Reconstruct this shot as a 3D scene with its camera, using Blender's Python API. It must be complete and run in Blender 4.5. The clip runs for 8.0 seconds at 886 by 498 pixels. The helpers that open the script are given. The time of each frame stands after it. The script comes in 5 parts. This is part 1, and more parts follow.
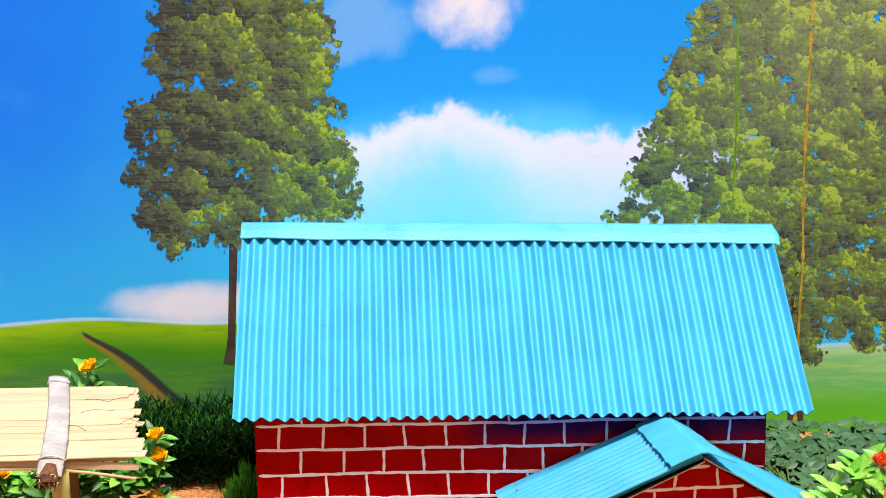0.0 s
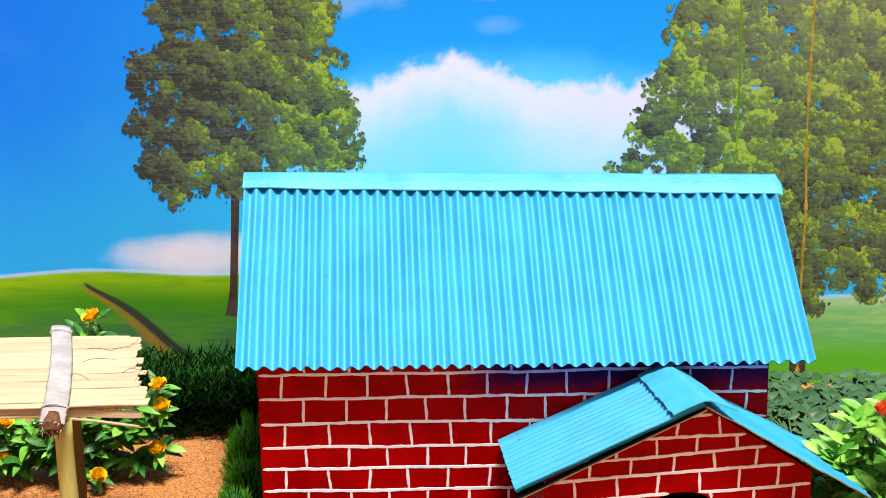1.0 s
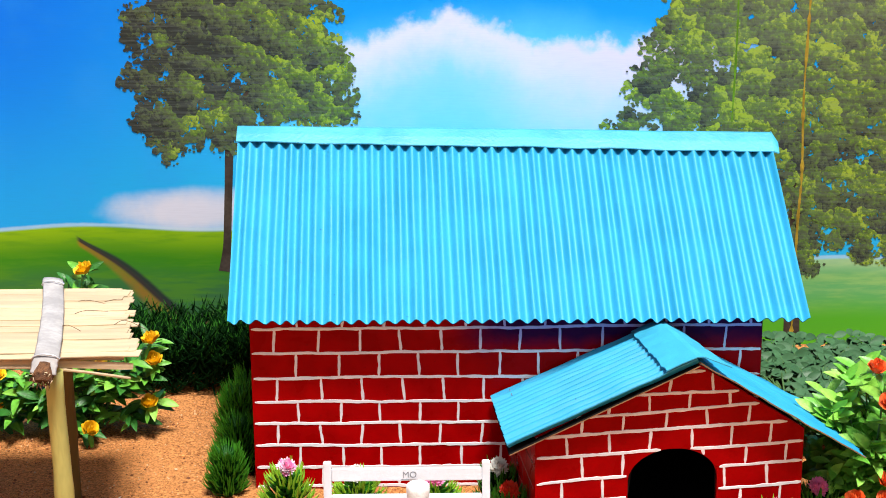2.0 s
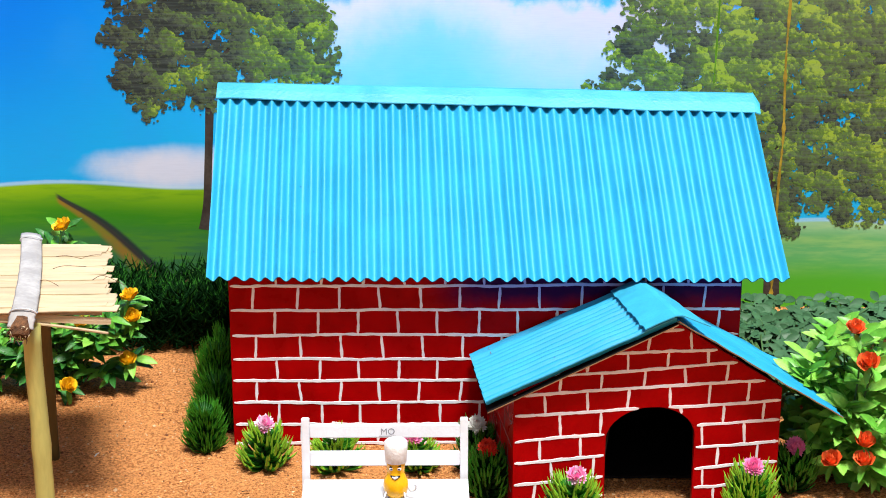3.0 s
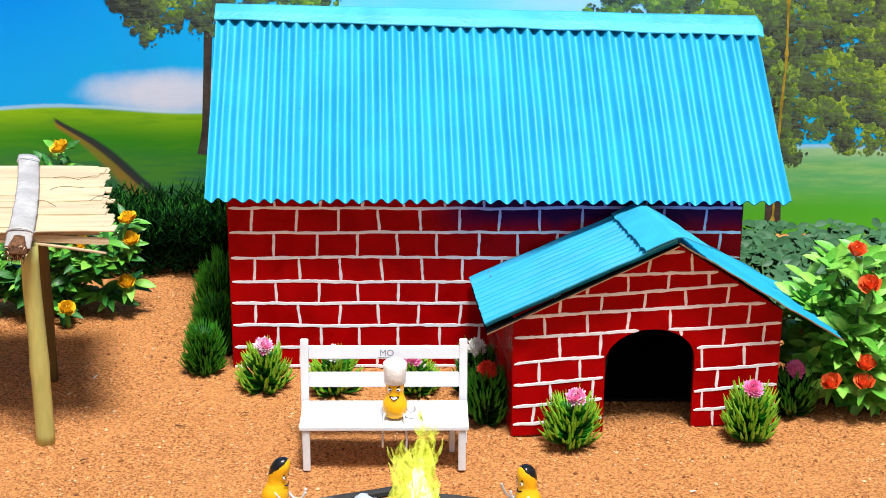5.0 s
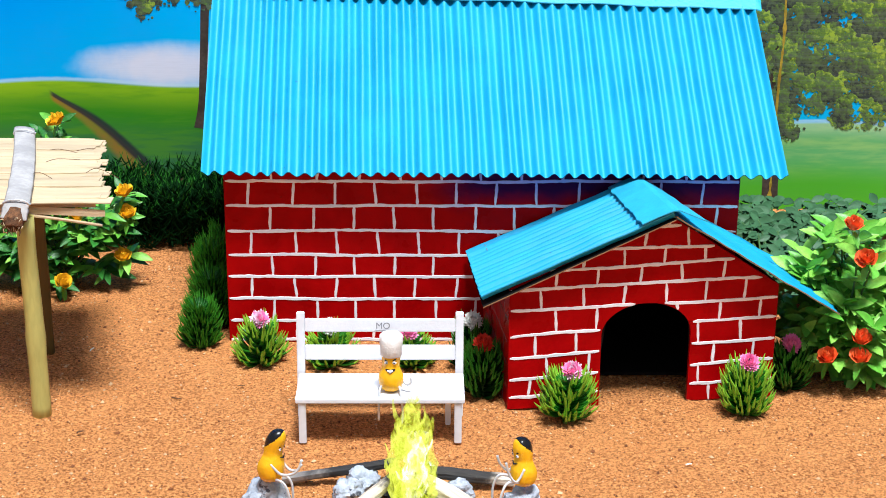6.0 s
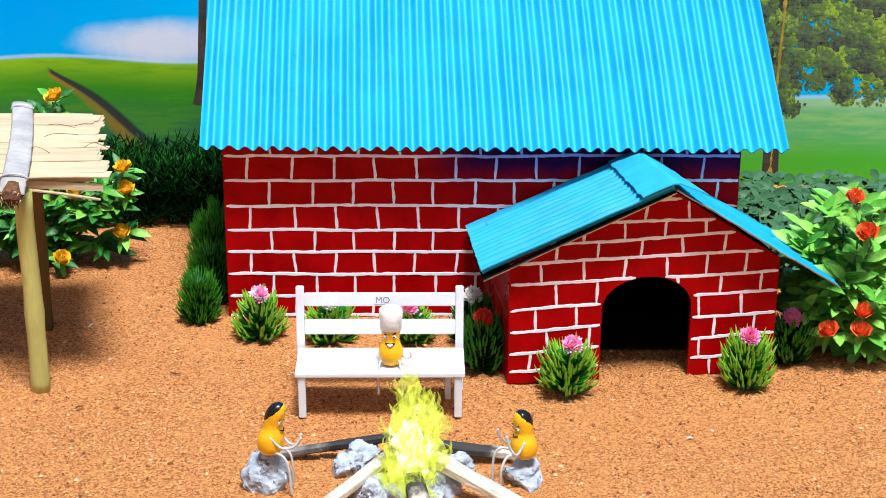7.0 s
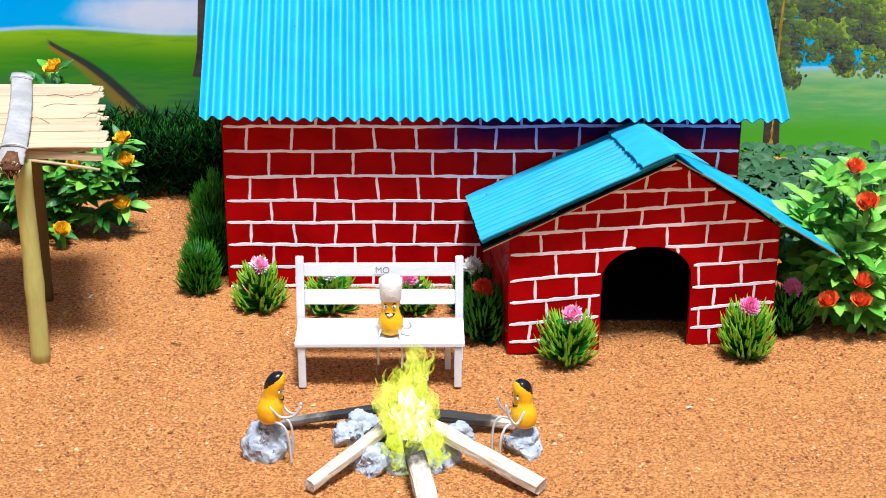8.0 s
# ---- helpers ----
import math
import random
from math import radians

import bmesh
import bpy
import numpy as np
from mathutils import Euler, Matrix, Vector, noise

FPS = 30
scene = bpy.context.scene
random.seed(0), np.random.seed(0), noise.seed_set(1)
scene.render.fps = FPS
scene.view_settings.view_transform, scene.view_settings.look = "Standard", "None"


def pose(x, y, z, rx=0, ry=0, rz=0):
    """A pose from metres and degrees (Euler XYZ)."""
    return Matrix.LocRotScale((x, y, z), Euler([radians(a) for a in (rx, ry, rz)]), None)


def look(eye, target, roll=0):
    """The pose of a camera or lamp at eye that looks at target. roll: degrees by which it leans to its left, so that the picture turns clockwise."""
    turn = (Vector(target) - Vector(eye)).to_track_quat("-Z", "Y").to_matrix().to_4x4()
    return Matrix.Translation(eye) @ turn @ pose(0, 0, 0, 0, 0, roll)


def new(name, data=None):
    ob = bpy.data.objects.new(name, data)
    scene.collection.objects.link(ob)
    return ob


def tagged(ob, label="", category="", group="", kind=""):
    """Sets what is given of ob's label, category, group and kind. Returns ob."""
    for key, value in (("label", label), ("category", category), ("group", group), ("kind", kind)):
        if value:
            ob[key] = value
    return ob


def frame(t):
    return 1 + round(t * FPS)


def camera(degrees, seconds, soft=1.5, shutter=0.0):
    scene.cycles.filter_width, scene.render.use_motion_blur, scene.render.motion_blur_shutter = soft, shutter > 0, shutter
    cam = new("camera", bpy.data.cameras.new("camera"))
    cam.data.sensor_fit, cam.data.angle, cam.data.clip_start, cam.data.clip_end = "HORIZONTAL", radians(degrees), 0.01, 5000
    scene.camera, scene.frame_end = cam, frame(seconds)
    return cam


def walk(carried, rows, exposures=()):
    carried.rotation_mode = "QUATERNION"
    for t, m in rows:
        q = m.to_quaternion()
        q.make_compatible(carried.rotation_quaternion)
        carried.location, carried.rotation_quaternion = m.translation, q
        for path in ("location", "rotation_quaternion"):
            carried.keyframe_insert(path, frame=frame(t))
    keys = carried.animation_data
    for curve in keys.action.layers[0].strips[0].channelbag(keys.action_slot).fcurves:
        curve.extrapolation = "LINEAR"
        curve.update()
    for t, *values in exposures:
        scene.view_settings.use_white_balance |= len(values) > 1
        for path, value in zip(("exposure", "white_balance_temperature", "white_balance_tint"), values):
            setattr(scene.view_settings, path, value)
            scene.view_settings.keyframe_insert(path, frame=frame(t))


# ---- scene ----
cam = camera(30.0, 8.0, soft=0.95)
PATH = [
    (0, (0.1138, -0.8610, 0.3968), (0.1149, 0.1122, 0.1666), -1.06),
    (0.5, (0.1128, -0.8611, 0.3932), (0.1133, 0.1091, 0.1510), -0.90),
    (1, (0.1130, -0.8606, 0.3916), (0.1129, 0.1064, 0.1370), -1.05),
    (1.5, (0.1132, -0.8591, 0.3877), (0.1110, 0.1053, 0.1234), -0.79),
    (3, (0.1159, -0.8584, 0.3787), (0.1279, 0.0977, 0.0859), 0.04),
    (3.5, (0.1159, -0.8584, 0.3759), (0.1295, 0.0950, 0.0744), 0.12),
    (4, (0.1155, -0.8570, 0.3737), (0.1281, 0.0933, 0.0627), 0.03),
    (4.5, (0.1159, -0.8563, 0.3712), (0.1276, 0.0910, 0.0509), 0.08),
    (6, (0.1172, -0.8568, 0.3663), (0.1300, 0.0833, 0.0257), 0.35),
    (6.5, (0.1171, -0.8554, 0.3652), (0.1303, 0.0829, 0.0196), 0.19),
    (7, (0.1172, -0.8558, 0.3603), (0.1302, 0.0810, 0.0109), 0.24),
    (7.5, (0.1179, -0.8560, 0.3577), (0.1302, 0.0784, 0.0018), 0.26),
    (8, (0.1183, -0.8565, 0.3568), (0.1301, 0.0755, -0.0056), 0.17),
]
# stops, kelvin, tint: the picture turns a little darker and cooler as the camera tilts down
EXPOSURES = [(0.0, 0.58, 7050, 15), (1.5, 0.54, 6800, 13), (3.0, 0.50, 6450, 10), (4.5, 0.50, 6400, 9), (6.0, 0.47, 5950, 8), (8.0, 0.48, 5900, 8)]
walk(cam, [(t, look(eye, target, roll)) for t, eye, target, roll in PATH], EXPOSURES)

# ---- world and light: bright overcast day ----
SUN_ELEV, SUN_AZ = 73.5, 158.0
world = bpy.data.worlds.new("overcast_sky")
scene.world = world
world.use_nodes = True
wn = world.node_tree
sky = wn.nodes.new("ShaderNodeTexSky")
sky.sky_type, sky.sun_disc = "NISHITA", False
sky.sun_elevation, sky.sun_rotation = radians(SUN_ELEV), radians(SUN_AZ)
sky.air_density, sky.dust_density = 1.0, 3.0
pale = wn.nodes.new("ShaderNodeHueSaturation")
pale.inputs["Saturation"].default_value = 0.25
wn.links.new(sky.outputs[0], pale.inputs["Color"])
wn.links.new(pale.outputs[0], wn.nodes["Background"].inputs[0])
wn.nodes["Background"].inputs[1].default_value = 0.062
sun = new("sun", bpy.data.lights.new("sun", "SUN"))
sun.data.energy, sun.data.angle, sun.data.color = 4.7, radians(15), (1.0, 0.98, 0.94)
_a, _e = radians(SUN_AZ), radians(SUN_ELEV)
sun.matrix_world = look((math.sin(_a) * math.cos(_e) * 3, math.cos(_a) * math.cos(_e) * 3, math.sin(_e) * 3), (0, 0, 0))


# ---- material kit ----
def nodes_of(name):
    m = bpy.data.materials.new(name)
    m.use_nodes = True
    return m, m.node_tree, m.node_tree.nodes["Principled BSDF"]


class Kit:
    """Short ways to add nodes."""

    def __init__(self, tree):
        self.t = tree

    def put(self, socket, v):
        if v is None:
            return
        if hasattr(v, "is_linked"):
            self.t.links.new(v, socket)
        elif isinstance(v, tuple):
            socket.default_value = (*v, 1.0) if len(v) == 3 and len(socket.default_value) == 4 else v
        else:
            socket.default_value = v

    def math(self, op, a, b=None, c=None, clamp=False):
        n = self.t.nodes.new("ShaderNodeMath")
        n.operation, n.use_clamp = op, clamp
        for s, v in zip(n.inputs, (a, b, c)):
            self.put(s, v)
        return n.outputs[0]

    def ramp(self, v, lo, hi, smooth=True, a=0.0, b=1.0):
        n = self.t.nodes.new("ShaderNodeMapRange")
        n.interpolation_type = "SMOOTHSTEP" if smooth else "LINEAR"
        for k, x in zip((0, 1, 2, 3, 4), (v, lo, hi, a, b)):
            self.put(n.inputs[k], x)
        return n.outputs[0]

    def noise(self, vec, scale, detail=3.0, rough=0.55, distort=0.0):
        n = self.t.nodes.new("ShaderNodeTexNoise")
        self.put(n.inputs["Vector"], vec)
        n.inputs["Scale"].default_value, n.inputs["Detail"].default_value = scale, detail
        n.inputs["Roughness"].default_value, n.inputs["Distortion"].default_value = rough, distort
        return n.outputs[0]

    def mix(self, f, a, b):
        n = self.t.nodes.new("ShaderNodeMix")
        n.data_type = "RGBA"
        self.put(n.inputs[0], f), self.put(n.inputs[6], a), self.put(n.inputs[7], b)
        return n.outputs[2]

    def scaled(self, vec, s):
        n = self.t.nodes.new("ShaderNodeVectorMath")
        n.operation = "MULTIPLY"
        self.put(n.inputs[0], vec)
        n.inputs[1].default_value = s
        return n.outputs[0]

    def coords(self, which="Object"):
        return self.t.nodes.new("ShaderNodeTexCoord").outputs[which]

    def xyz(self, vec):
        n = self.t.nodes.new("ShaderNodeSeparateXYZ")
        self.put(n.inputs[0], vec)
        return n.outputs

    def bump(self, height, dist, strength=1.0):
        n = self.t.nodes.new("ShaderNodeBump")
        n.inputs["Strength"].default_value, n.inputs["Distance"].default_value = strength, dist
        self.put(n.inputs["Height"], height)
        return n.outputs[0]


def shift(c, f):
    return tuple(min(1.0, max(0.0, v * f)) for v in c)


def surface(name, col, rough=0.5, fine=900.0, coarse=60.0, vary=0.25, bump=0.0001, metal=0.0, dirt=None, dirt_at=0.66, vary_by=None, spread=0.65,
            spec=0.4, stretch=(1, 1, 1), through_light=0.0, coat=0.0):
    """A worn surface: grain and patches at two scales, relief, and specks of dirt."""
    m, t, p = nodes_of(name)
    k = Kit(t)
    vec = k.scaled(k.coords(), stretch)
    n1, n2 = k.noise(vec, fine, 4), k.noise(vec, coarse, 3)
    c = k.mix(k.ramp(n2, 0.3, 0.7), shift(col, 1 - vary), shift(col, 1 + vary * 0.6))
    c = k.mix(k.ramp(n1, 0.35, 0.75, True, 0.0, 0.5), c, shift(col, 1 - vary * 1.3))
    if vary_by:
        rnd = t.nodes.new("ShaderNodeObjectInfo").outputs["Random"] if vary_by == "object" else t.nodes.new("ShaderNodeNewGeometry").outputs["Random Per Island"]
        c = k.mix(k.ramp(rnd, 0, 1, False, 0.0, spread), c, shift(col, 0.55))
    if dirt:
        c = k.mix(k.ramp(k.noise(vec, fine * 0.35, 5, 0.7), dirt_at, dirt_at + 0.08), c, dirt)
    k.put(p.inputs["Base Color"], c)
    k.put(p.inputs["Roughness"], k.ramp(n2, 0.2, 0.8, True, max(0.02, rough - 0.1), min(1.0, rough + 0.12)))
    p.inputs["Metallic"].default_value = metal
    p.inputs["Specular IOR Level"].default_value = spec
    p.inputs["Coat Weight"].default_value = coat
    if through_light:
        p.inputs["Subsurface Weight"].default_value = through_light
        p.inputs["Subsurface Radius"].default_value = (0.002, 0.002, 0.001)
    if bump:
        k.put(p.inputs["Normal"], k.bump(k.math("ADD", n1, k.math("MULTIPLY", n2, 2.0)), bump))
    return m


# Navy rim colour: the shadow along the eave edge is put into the paint.
EDGE_SHADOW = surface("eave_shadow_blue", (0.004, 0.035, 0.13), 0.6, 700, 60, 0.2, 0, spec=0.2)
BLUE = surface("blue_paint", (0.003, 0.32, 0.56), 0.62, 700, 30, 0.10, 0.00012, spec=0.8, dirt=(0.004, 0.10, 0.30), dirt_at=0.665)
BLUE_CAP = surface("blue_cap_paint", (0.04, 0.38, 0.58), 0.42, 500, 40, 0.14, 0.0002, dirt=(0.55, 0.75, 0.85), dirt_at=0.73)
RED = surface("red_paint", (0.36, 0.0004, 0.0015), 0.32, 600, 50, 0.18, 0.00012, dirt=(0.16, 0.004, 0.006), dirt_at=0.71, spec=0.05)
CHALK = surface("white_line_paint", (0.90, 0.87, 0.92), 0.6, 800, 90, 0.10, 0.00015)
FAINT_JOINT = surface("faint_scratched_joint", (0.22, 0.12, 0.13), 0.7, 900, 90, 0.3, 0)
CARD = surface("brown_cardboard", (0.30, 0.17, 0.08), 0.85, 900, 80, 0.3, 0.0002)
# Near-black: the shade inside the house and porch is put into this colour.
INSIDE_SHADE = surface("card_inside_shade", (0.010, 0.008, 0.008), 0.95, 700, 60, 0.3, 0.0001, spec=0.1)
WHITE = surface("white_bench_paint", (0.72, 0.74, 0.79), 0.45, 700, 60, 0.06, 0.00015, dirt=(0.45, 0.47, 0.52), dirt_at=0.74)
GREY_INK = surface("grey_ink", (0.25, 0.26, 0.29), 0.7, 900, 90, 0.2, 0)
STRAW = surface("dry_straw", (0.58, 0.45, 0.28), 0.75, 1200, 120, 0.2, 0.0002, stretch=(0.12, 1, 1), vary_by="object", spread=0.3)
BARK = surface("pale_bark", (0.40, 0.38, 0.37), 0.8, 500, 90, 0.22, 0.0003, dirt=(0.36, 0.29, 0.25), dirt_at=0.64)
BARK_END = surface("dark_fibre", (0.16, 0.07, 0.03), 0.9, 1500, 300, 0.6, 0.0006)
# Brown, darkened copy of the bamboo: roof shade is put into the colour.
SHADED_BAMBOO = surface("shaded_brown_bamboo", (0.15, 0.10, 0.03), 0.6, 500, 60, 0.3, 0.0002, stretch=(1, 1, 0.2), spec=0.15)
BAMBOO = surface("green_bamboo", (0.48, 0.45, 0.14), 0.42, 500, 60, 0.22, 0.0002, stretch=(1, 1, 0.2))
WIRE = surface("steel_wire", (0.66, 0.67, 0.70), 0.35, 900, 90, 0.15, 0.00005, metal=0.35)
GREENS = [surface("leaf_green_%s" % n, c, 0.40, 600, 120, 0.25, 0.0002, vary_by="object", spread=0.45, spec=0.3, through_light=0.3) for n, c in
          (("deep", (0.035, 0.18, 0.025)), ("mid", (0.14, 0.44, 0.045)), ("bright", (0.27, 0.60, 0.085)))]
DULL = surface("dull_leaf_green", (0.065, 0.17, 0.075), 0.45, 500, 90, 0.3, 0.0002, vary_by="object", spec=0.15)
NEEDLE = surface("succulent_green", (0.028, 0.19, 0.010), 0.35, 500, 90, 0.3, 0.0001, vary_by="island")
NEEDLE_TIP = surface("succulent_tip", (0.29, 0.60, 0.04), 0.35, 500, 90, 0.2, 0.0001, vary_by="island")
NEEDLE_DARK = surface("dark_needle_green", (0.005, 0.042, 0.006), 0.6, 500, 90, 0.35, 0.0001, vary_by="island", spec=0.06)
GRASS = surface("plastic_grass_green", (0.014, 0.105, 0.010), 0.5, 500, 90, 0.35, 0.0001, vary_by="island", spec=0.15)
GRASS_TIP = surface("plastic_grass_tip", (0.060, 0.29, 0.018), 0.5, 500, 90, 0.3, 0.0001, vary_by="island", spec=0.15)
# Near-black green puts the shade low in the hedge into its colour.
HEDGE_SHADE = surface("hedge_shade_green", (0.004, 0.026, 0.005), 0.7, 500, 90, 0.35, 0.0001, vary_by="island", spec=0.03)
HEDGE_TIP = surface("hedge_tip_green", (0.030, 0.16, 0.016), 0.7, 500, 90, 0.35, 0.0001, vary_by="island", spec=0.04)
STEM = surface("stem_green", (0.06, 0.14, 0.04), 0.6, 500, 90, 0.3, 0.0001)
PINK = surface("pink_petal", (0.92, 0.24, 0.50), 0.5, 700, 120, 0.2, 0.0001, vary_by="island", spread=0.25, through_light=0.15)
PINK_PALE = surface("pale_petal", (0.85, 0.62, 0.75), 0.5, 700, 120, 0.15, 0.0001)
PALE = surface("white_petal", (0.82, 0.82, 0.78), 0.5, 700, 120, 0.12, 0.0001)
SCARLET = surface("scarlet_petal", (0.75, 0.045, 0.02), 0.45, 700, 120, 0.2, 0.0001, vary_by="island", spread=0.25, through_light=0.15)
ORANGE = surface("orange_red_petal", (1.0, 0.16, 0.035), 0.45, 500, 120, 0.22, 0.0002, vary_by="island", spread=0.25, through_light=0.15)
YELLOW = surface("yellow_petal", (1.0, 0.62, 0.02), 0.45, 500, 120, 0.14, 0.0002, vary_by="island", spread=0.12, through_light=0.15)
STONE = surface("grey_stone", (0.47, 0.51, 0.59), 0.8, 420, 110, 0.4, 0.0008, dirt=(0.06, 0.065, 0.085), dirt_at=0.56)
CHAR = surface("charred_wood", (0.018, 0.017, 0.018), 0.65, 700, 150, 0.5, 0.0007, dirt=(0.12, 0.11, 0.10), dirt_at=0.64)
PEANUT = surface("yellow_enamel", (0.84, 0.43, 0.006), 0.22, 300, 150, 0.10, 0.0002, dirt=(0.5, 0.17, 0.005), dirt_at=0.74)
BLACK = surface("black_enamel", (0.006, 0.006, 0.008), 0.22, 500, 90, 0.2, 0.0001)
FELT = surface("white_felt", (0.84, 0.83, 0.82), 0.95, 1500, 200, 0.06, 0.0003)
SOIL_GRAIN = surface("soil_crumb", (0.84, 0.37, 0.12), 0.9, 900, 200, 0.35, 0.0002, vary_by="island", spread=1.0)
SOIL_PALE = surface("pale_grit", (0.88, 0.55, 0.29), 0.85, 900, 200, 0.3, 0.0002, vary_by="island")

# Dark crumbs: real specks, and the small shadows between soil grains put into colour.
SOIL_DARK = surface("dark_shadow_crumb", (0.26, 0.09, 0.03), 0.9, 900, 200, 0.35, 0.0002, vary_by="island")


def soil_material():
    m, t, p = nodes_of("orange_soil")
    k = Kit(t)
    v = k.coords()
    grain, mid, wide = k.noise(v, 700, 5, 0.7), k.noise(v, 160, 4), k.noise(v, 14, 3)
    # Low grain takes a dark tone: shadow between grains put into the colour.
    c = k.mix(k.ramp(grain, 0.36, 0.62), (0.27, 0.080, 0.020), (0.92, 0.405, 0.135))
    c = k.mix(k.ramp(mid, 0.35, 0.75, True, 0.0, 0.45), c, (0.64, 0.25, 0.075))
    c = k.mix(k.ramp(wide, 0.40, 0.75, True, 0.0, 0.35), c, (0.84, 0.365, 0.12))
    k.put(p.inputs["Base Color"], c)
    p.inputs["Roughness"].default_value = 0.95
    p.inputs["Specular IOR Level"].default_value = 0.2
    k.put(p.inputs["Normal"], k.bump(k.math("ADD", grain, k.math("MULTIPLY", mid, 1.2)), 0.003))
    return m


def navy_tint(k, v):
    """Where the wall turns navy: under the eave, from the middle to the porch."""
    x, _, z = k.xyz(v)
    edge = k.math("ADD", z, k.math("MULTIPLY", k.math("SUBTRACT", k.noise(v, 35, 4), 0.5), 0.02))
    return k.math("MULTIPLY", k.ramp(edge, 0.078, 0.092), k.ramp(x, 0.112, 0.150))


def wall_joint_material():
    m, t, p = nodes_of("white_joints_with_blue_tint")
    k = Kit(t)
    v = k.coords()
    c = k.mix(k.ramp(k.noise(v, 90, 3), 0.3, 0.7), (0.82, 0.81, 0.89), (0.93, 0.92, 0.97))
    c = k.mix(k.math("MULTIPLY", navy_tint(k, v), 0.8), c, (0.20, 0.23, 0.66))
    k.put(p.inputs["Base Color"], c)
    p.inputs["Roughness"].default_value = 0.6
    return m


def wall_red_material():
    """Red wall paint that turns dark navy over its top, from the middle to the porch."""
    m, t, p = nodes_of("red_paint_with_navy_top")
    k = Kit(t)
    v = k.coords()
    n1, n2 = k.noise(v, 600, 4), k.noise(v, 50, 3)
    c = k.mix(k.ramp(n2, 0.3, 0.7), (0.29, 0.0002, 0.001), (0.41, 0.0004, 0.0015))
    c = k.mix(k.ramp(n1, 0.66, 0.74), c, (0.17, 0.004, 0.006))
    c = k.mix(k.math("MULTIPLY", navy_tint(k, v), 0.95), c, (0.012, 0.001, 0.040))
    k.put(p.inputs["Base Color"], c)
    p.inputs["Specular IOR Level"].default_value = 0.05
    k.put(p.inputs["Roughness"], k.ramp(n2, 0.2, 0.8, True, 0.22, 0.42))
    k.put(p.inputs["Normal"], k.bump(k.math("ADD", n1, k.math("MULTIPLY", n2, 2.0)), 0.00012))
    return m


def bp(a, b):
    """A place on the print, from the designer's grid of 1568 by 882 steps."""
    return 0.1185 - 8e-6 * b + (a - 784) * (0.000372 + 2.9e-8 * b), 0.311 - 7e-6 * a - 0.000386 * b


def banner_material():
    """The print on the banner: sky, clouds and two meadows."""
    m, t, p = nodes_of("printed_banner")
    k = Kit(t)
    v = k.coords()
    x, _, z = k.xyz(v)
    n_big, n_mid = k.noise(v, 22, 5, 0.6), k.noise(v, 70, 4, 0.6)
    weave = k.noise(k.scaled(v, (0.05, 1, 1)), 1400, 2)

    def blob(cx, cz, rx, rz, lo, hi, wild):
        d = k.math("ADD", k.math("POWER", k.math("DIVIDE", k.math("SUBTRACT", x, cx), rx), 2.0), k.math("POWER", k.math("DIVIDE", k.math("SUBTRACT", z, cz), rz), 2.0))
        d = k.math("ADD", d, k.math("MULTIPLY", k.math("SUBTRACT", n_big, 0.5), wild))
        return k.ramp(d, hi, lo)

    c = k.mix(k.ramp(z, 0.08, 0.30), (0.025, 0.58, 0.95), (0.002, 0.31, 0.95))
    c = k.mix(k.math("MULTIPLY", k.ramp(x, 0.06, -0.20, True, 0.0, 0.95), k.ramp(z, 0.08, 0.26, True, 0.45, 1.0)), c, (0.006, 0.185, 0.98))
    c = k.mix(k.math("MULTIPLY", k.ramp(n_big, 0.45, 0.75, True, 0.0, 0.3), k.ramp(x, 0.02, -0.06)), c, (0.03, 0.34, 0.98))
    c = k.mix(k.ramp(x, 0.27, 0.50, True, 0.0, 0.5), c, (0.02, 0.24, 0.88))
    c = k.mix(blob(0.15, 0.155, 0.17, 0.080, 0.2, 1.3, 0.6), c, (0.14, 0.70, 0.95))
    # the long cloud: bright along its crest, thinning out downwards
    peak = k.math("MAXIMUM", k.math("SUBTRACT", 1.0, k.math("DIVIDE", k.math("ABSOLUTE", k.math("SUBTRACT", x, 0.122)), 0.055)), 0.0)
    crest = k.math("ADD", k.math("MULTIPLY", peak, 0.022), k.math("MULTIPLY", k.math("SUBTRACT", n_mid, 0.5), 0.026))
    crest = k.math("ADD", k.math("ADD", crest, 0.2185), k.math("MULTIPLY", k.math("SUBTRACT", n_big, 0.5), 0.020))
    below = k.math("SUBTRACT", crest, z)
    sides = k.math("MULTIPLY", k.math("MULTIPLY", k.ramp(x, 0.020, 0.062), k.ramp(x, 0.34, 0.26)), k.ramp(below, -0.003, 0.011))
    c = k.mix(k.math("MULTIPLY", sides, k.ramp(below, 0.105, 0.02, True, 0.0, 0.55)), c, (0.48, 0.76, 0.95))
    c = k.mix(k.math("MULTIPLY", sides, k.ramp(below, 0.050, 0.006, True, 0.0, 0.9)), c, (0.82, 0.82, 0.91))
    c = k.mix(k.math("MULTIPLY", k.math("MULTIPLY", sides, k.ramp(x, 0.12, 0.23)), k.ramp(below, 0.10, 0.02, True, 0.0, 0.75)), c, (0.78, 0.74, 0.88))
    c = k.mix(k.math("MULTIPLY", blob(0.135, 0.303, 0.034, 0.030, 0.0, 1.3, 2.8), 0.95), c, (0.84, 0.85, 0.92))
    c = k.mix(k.math("MULTIPLY", blob(0.150, 0.255, 0.014, 0.006, -0.6, 1.6, 5.0), 0.17), c, (0.55, 0.75, 0.92))
    c = k.mix(k.math("MULTIPLY", blob(0.06, 0.29, 0.045, 0.03, 0.2, 1.0, 2.6), 0.35), c, (0.35, 0.62, 0.92))
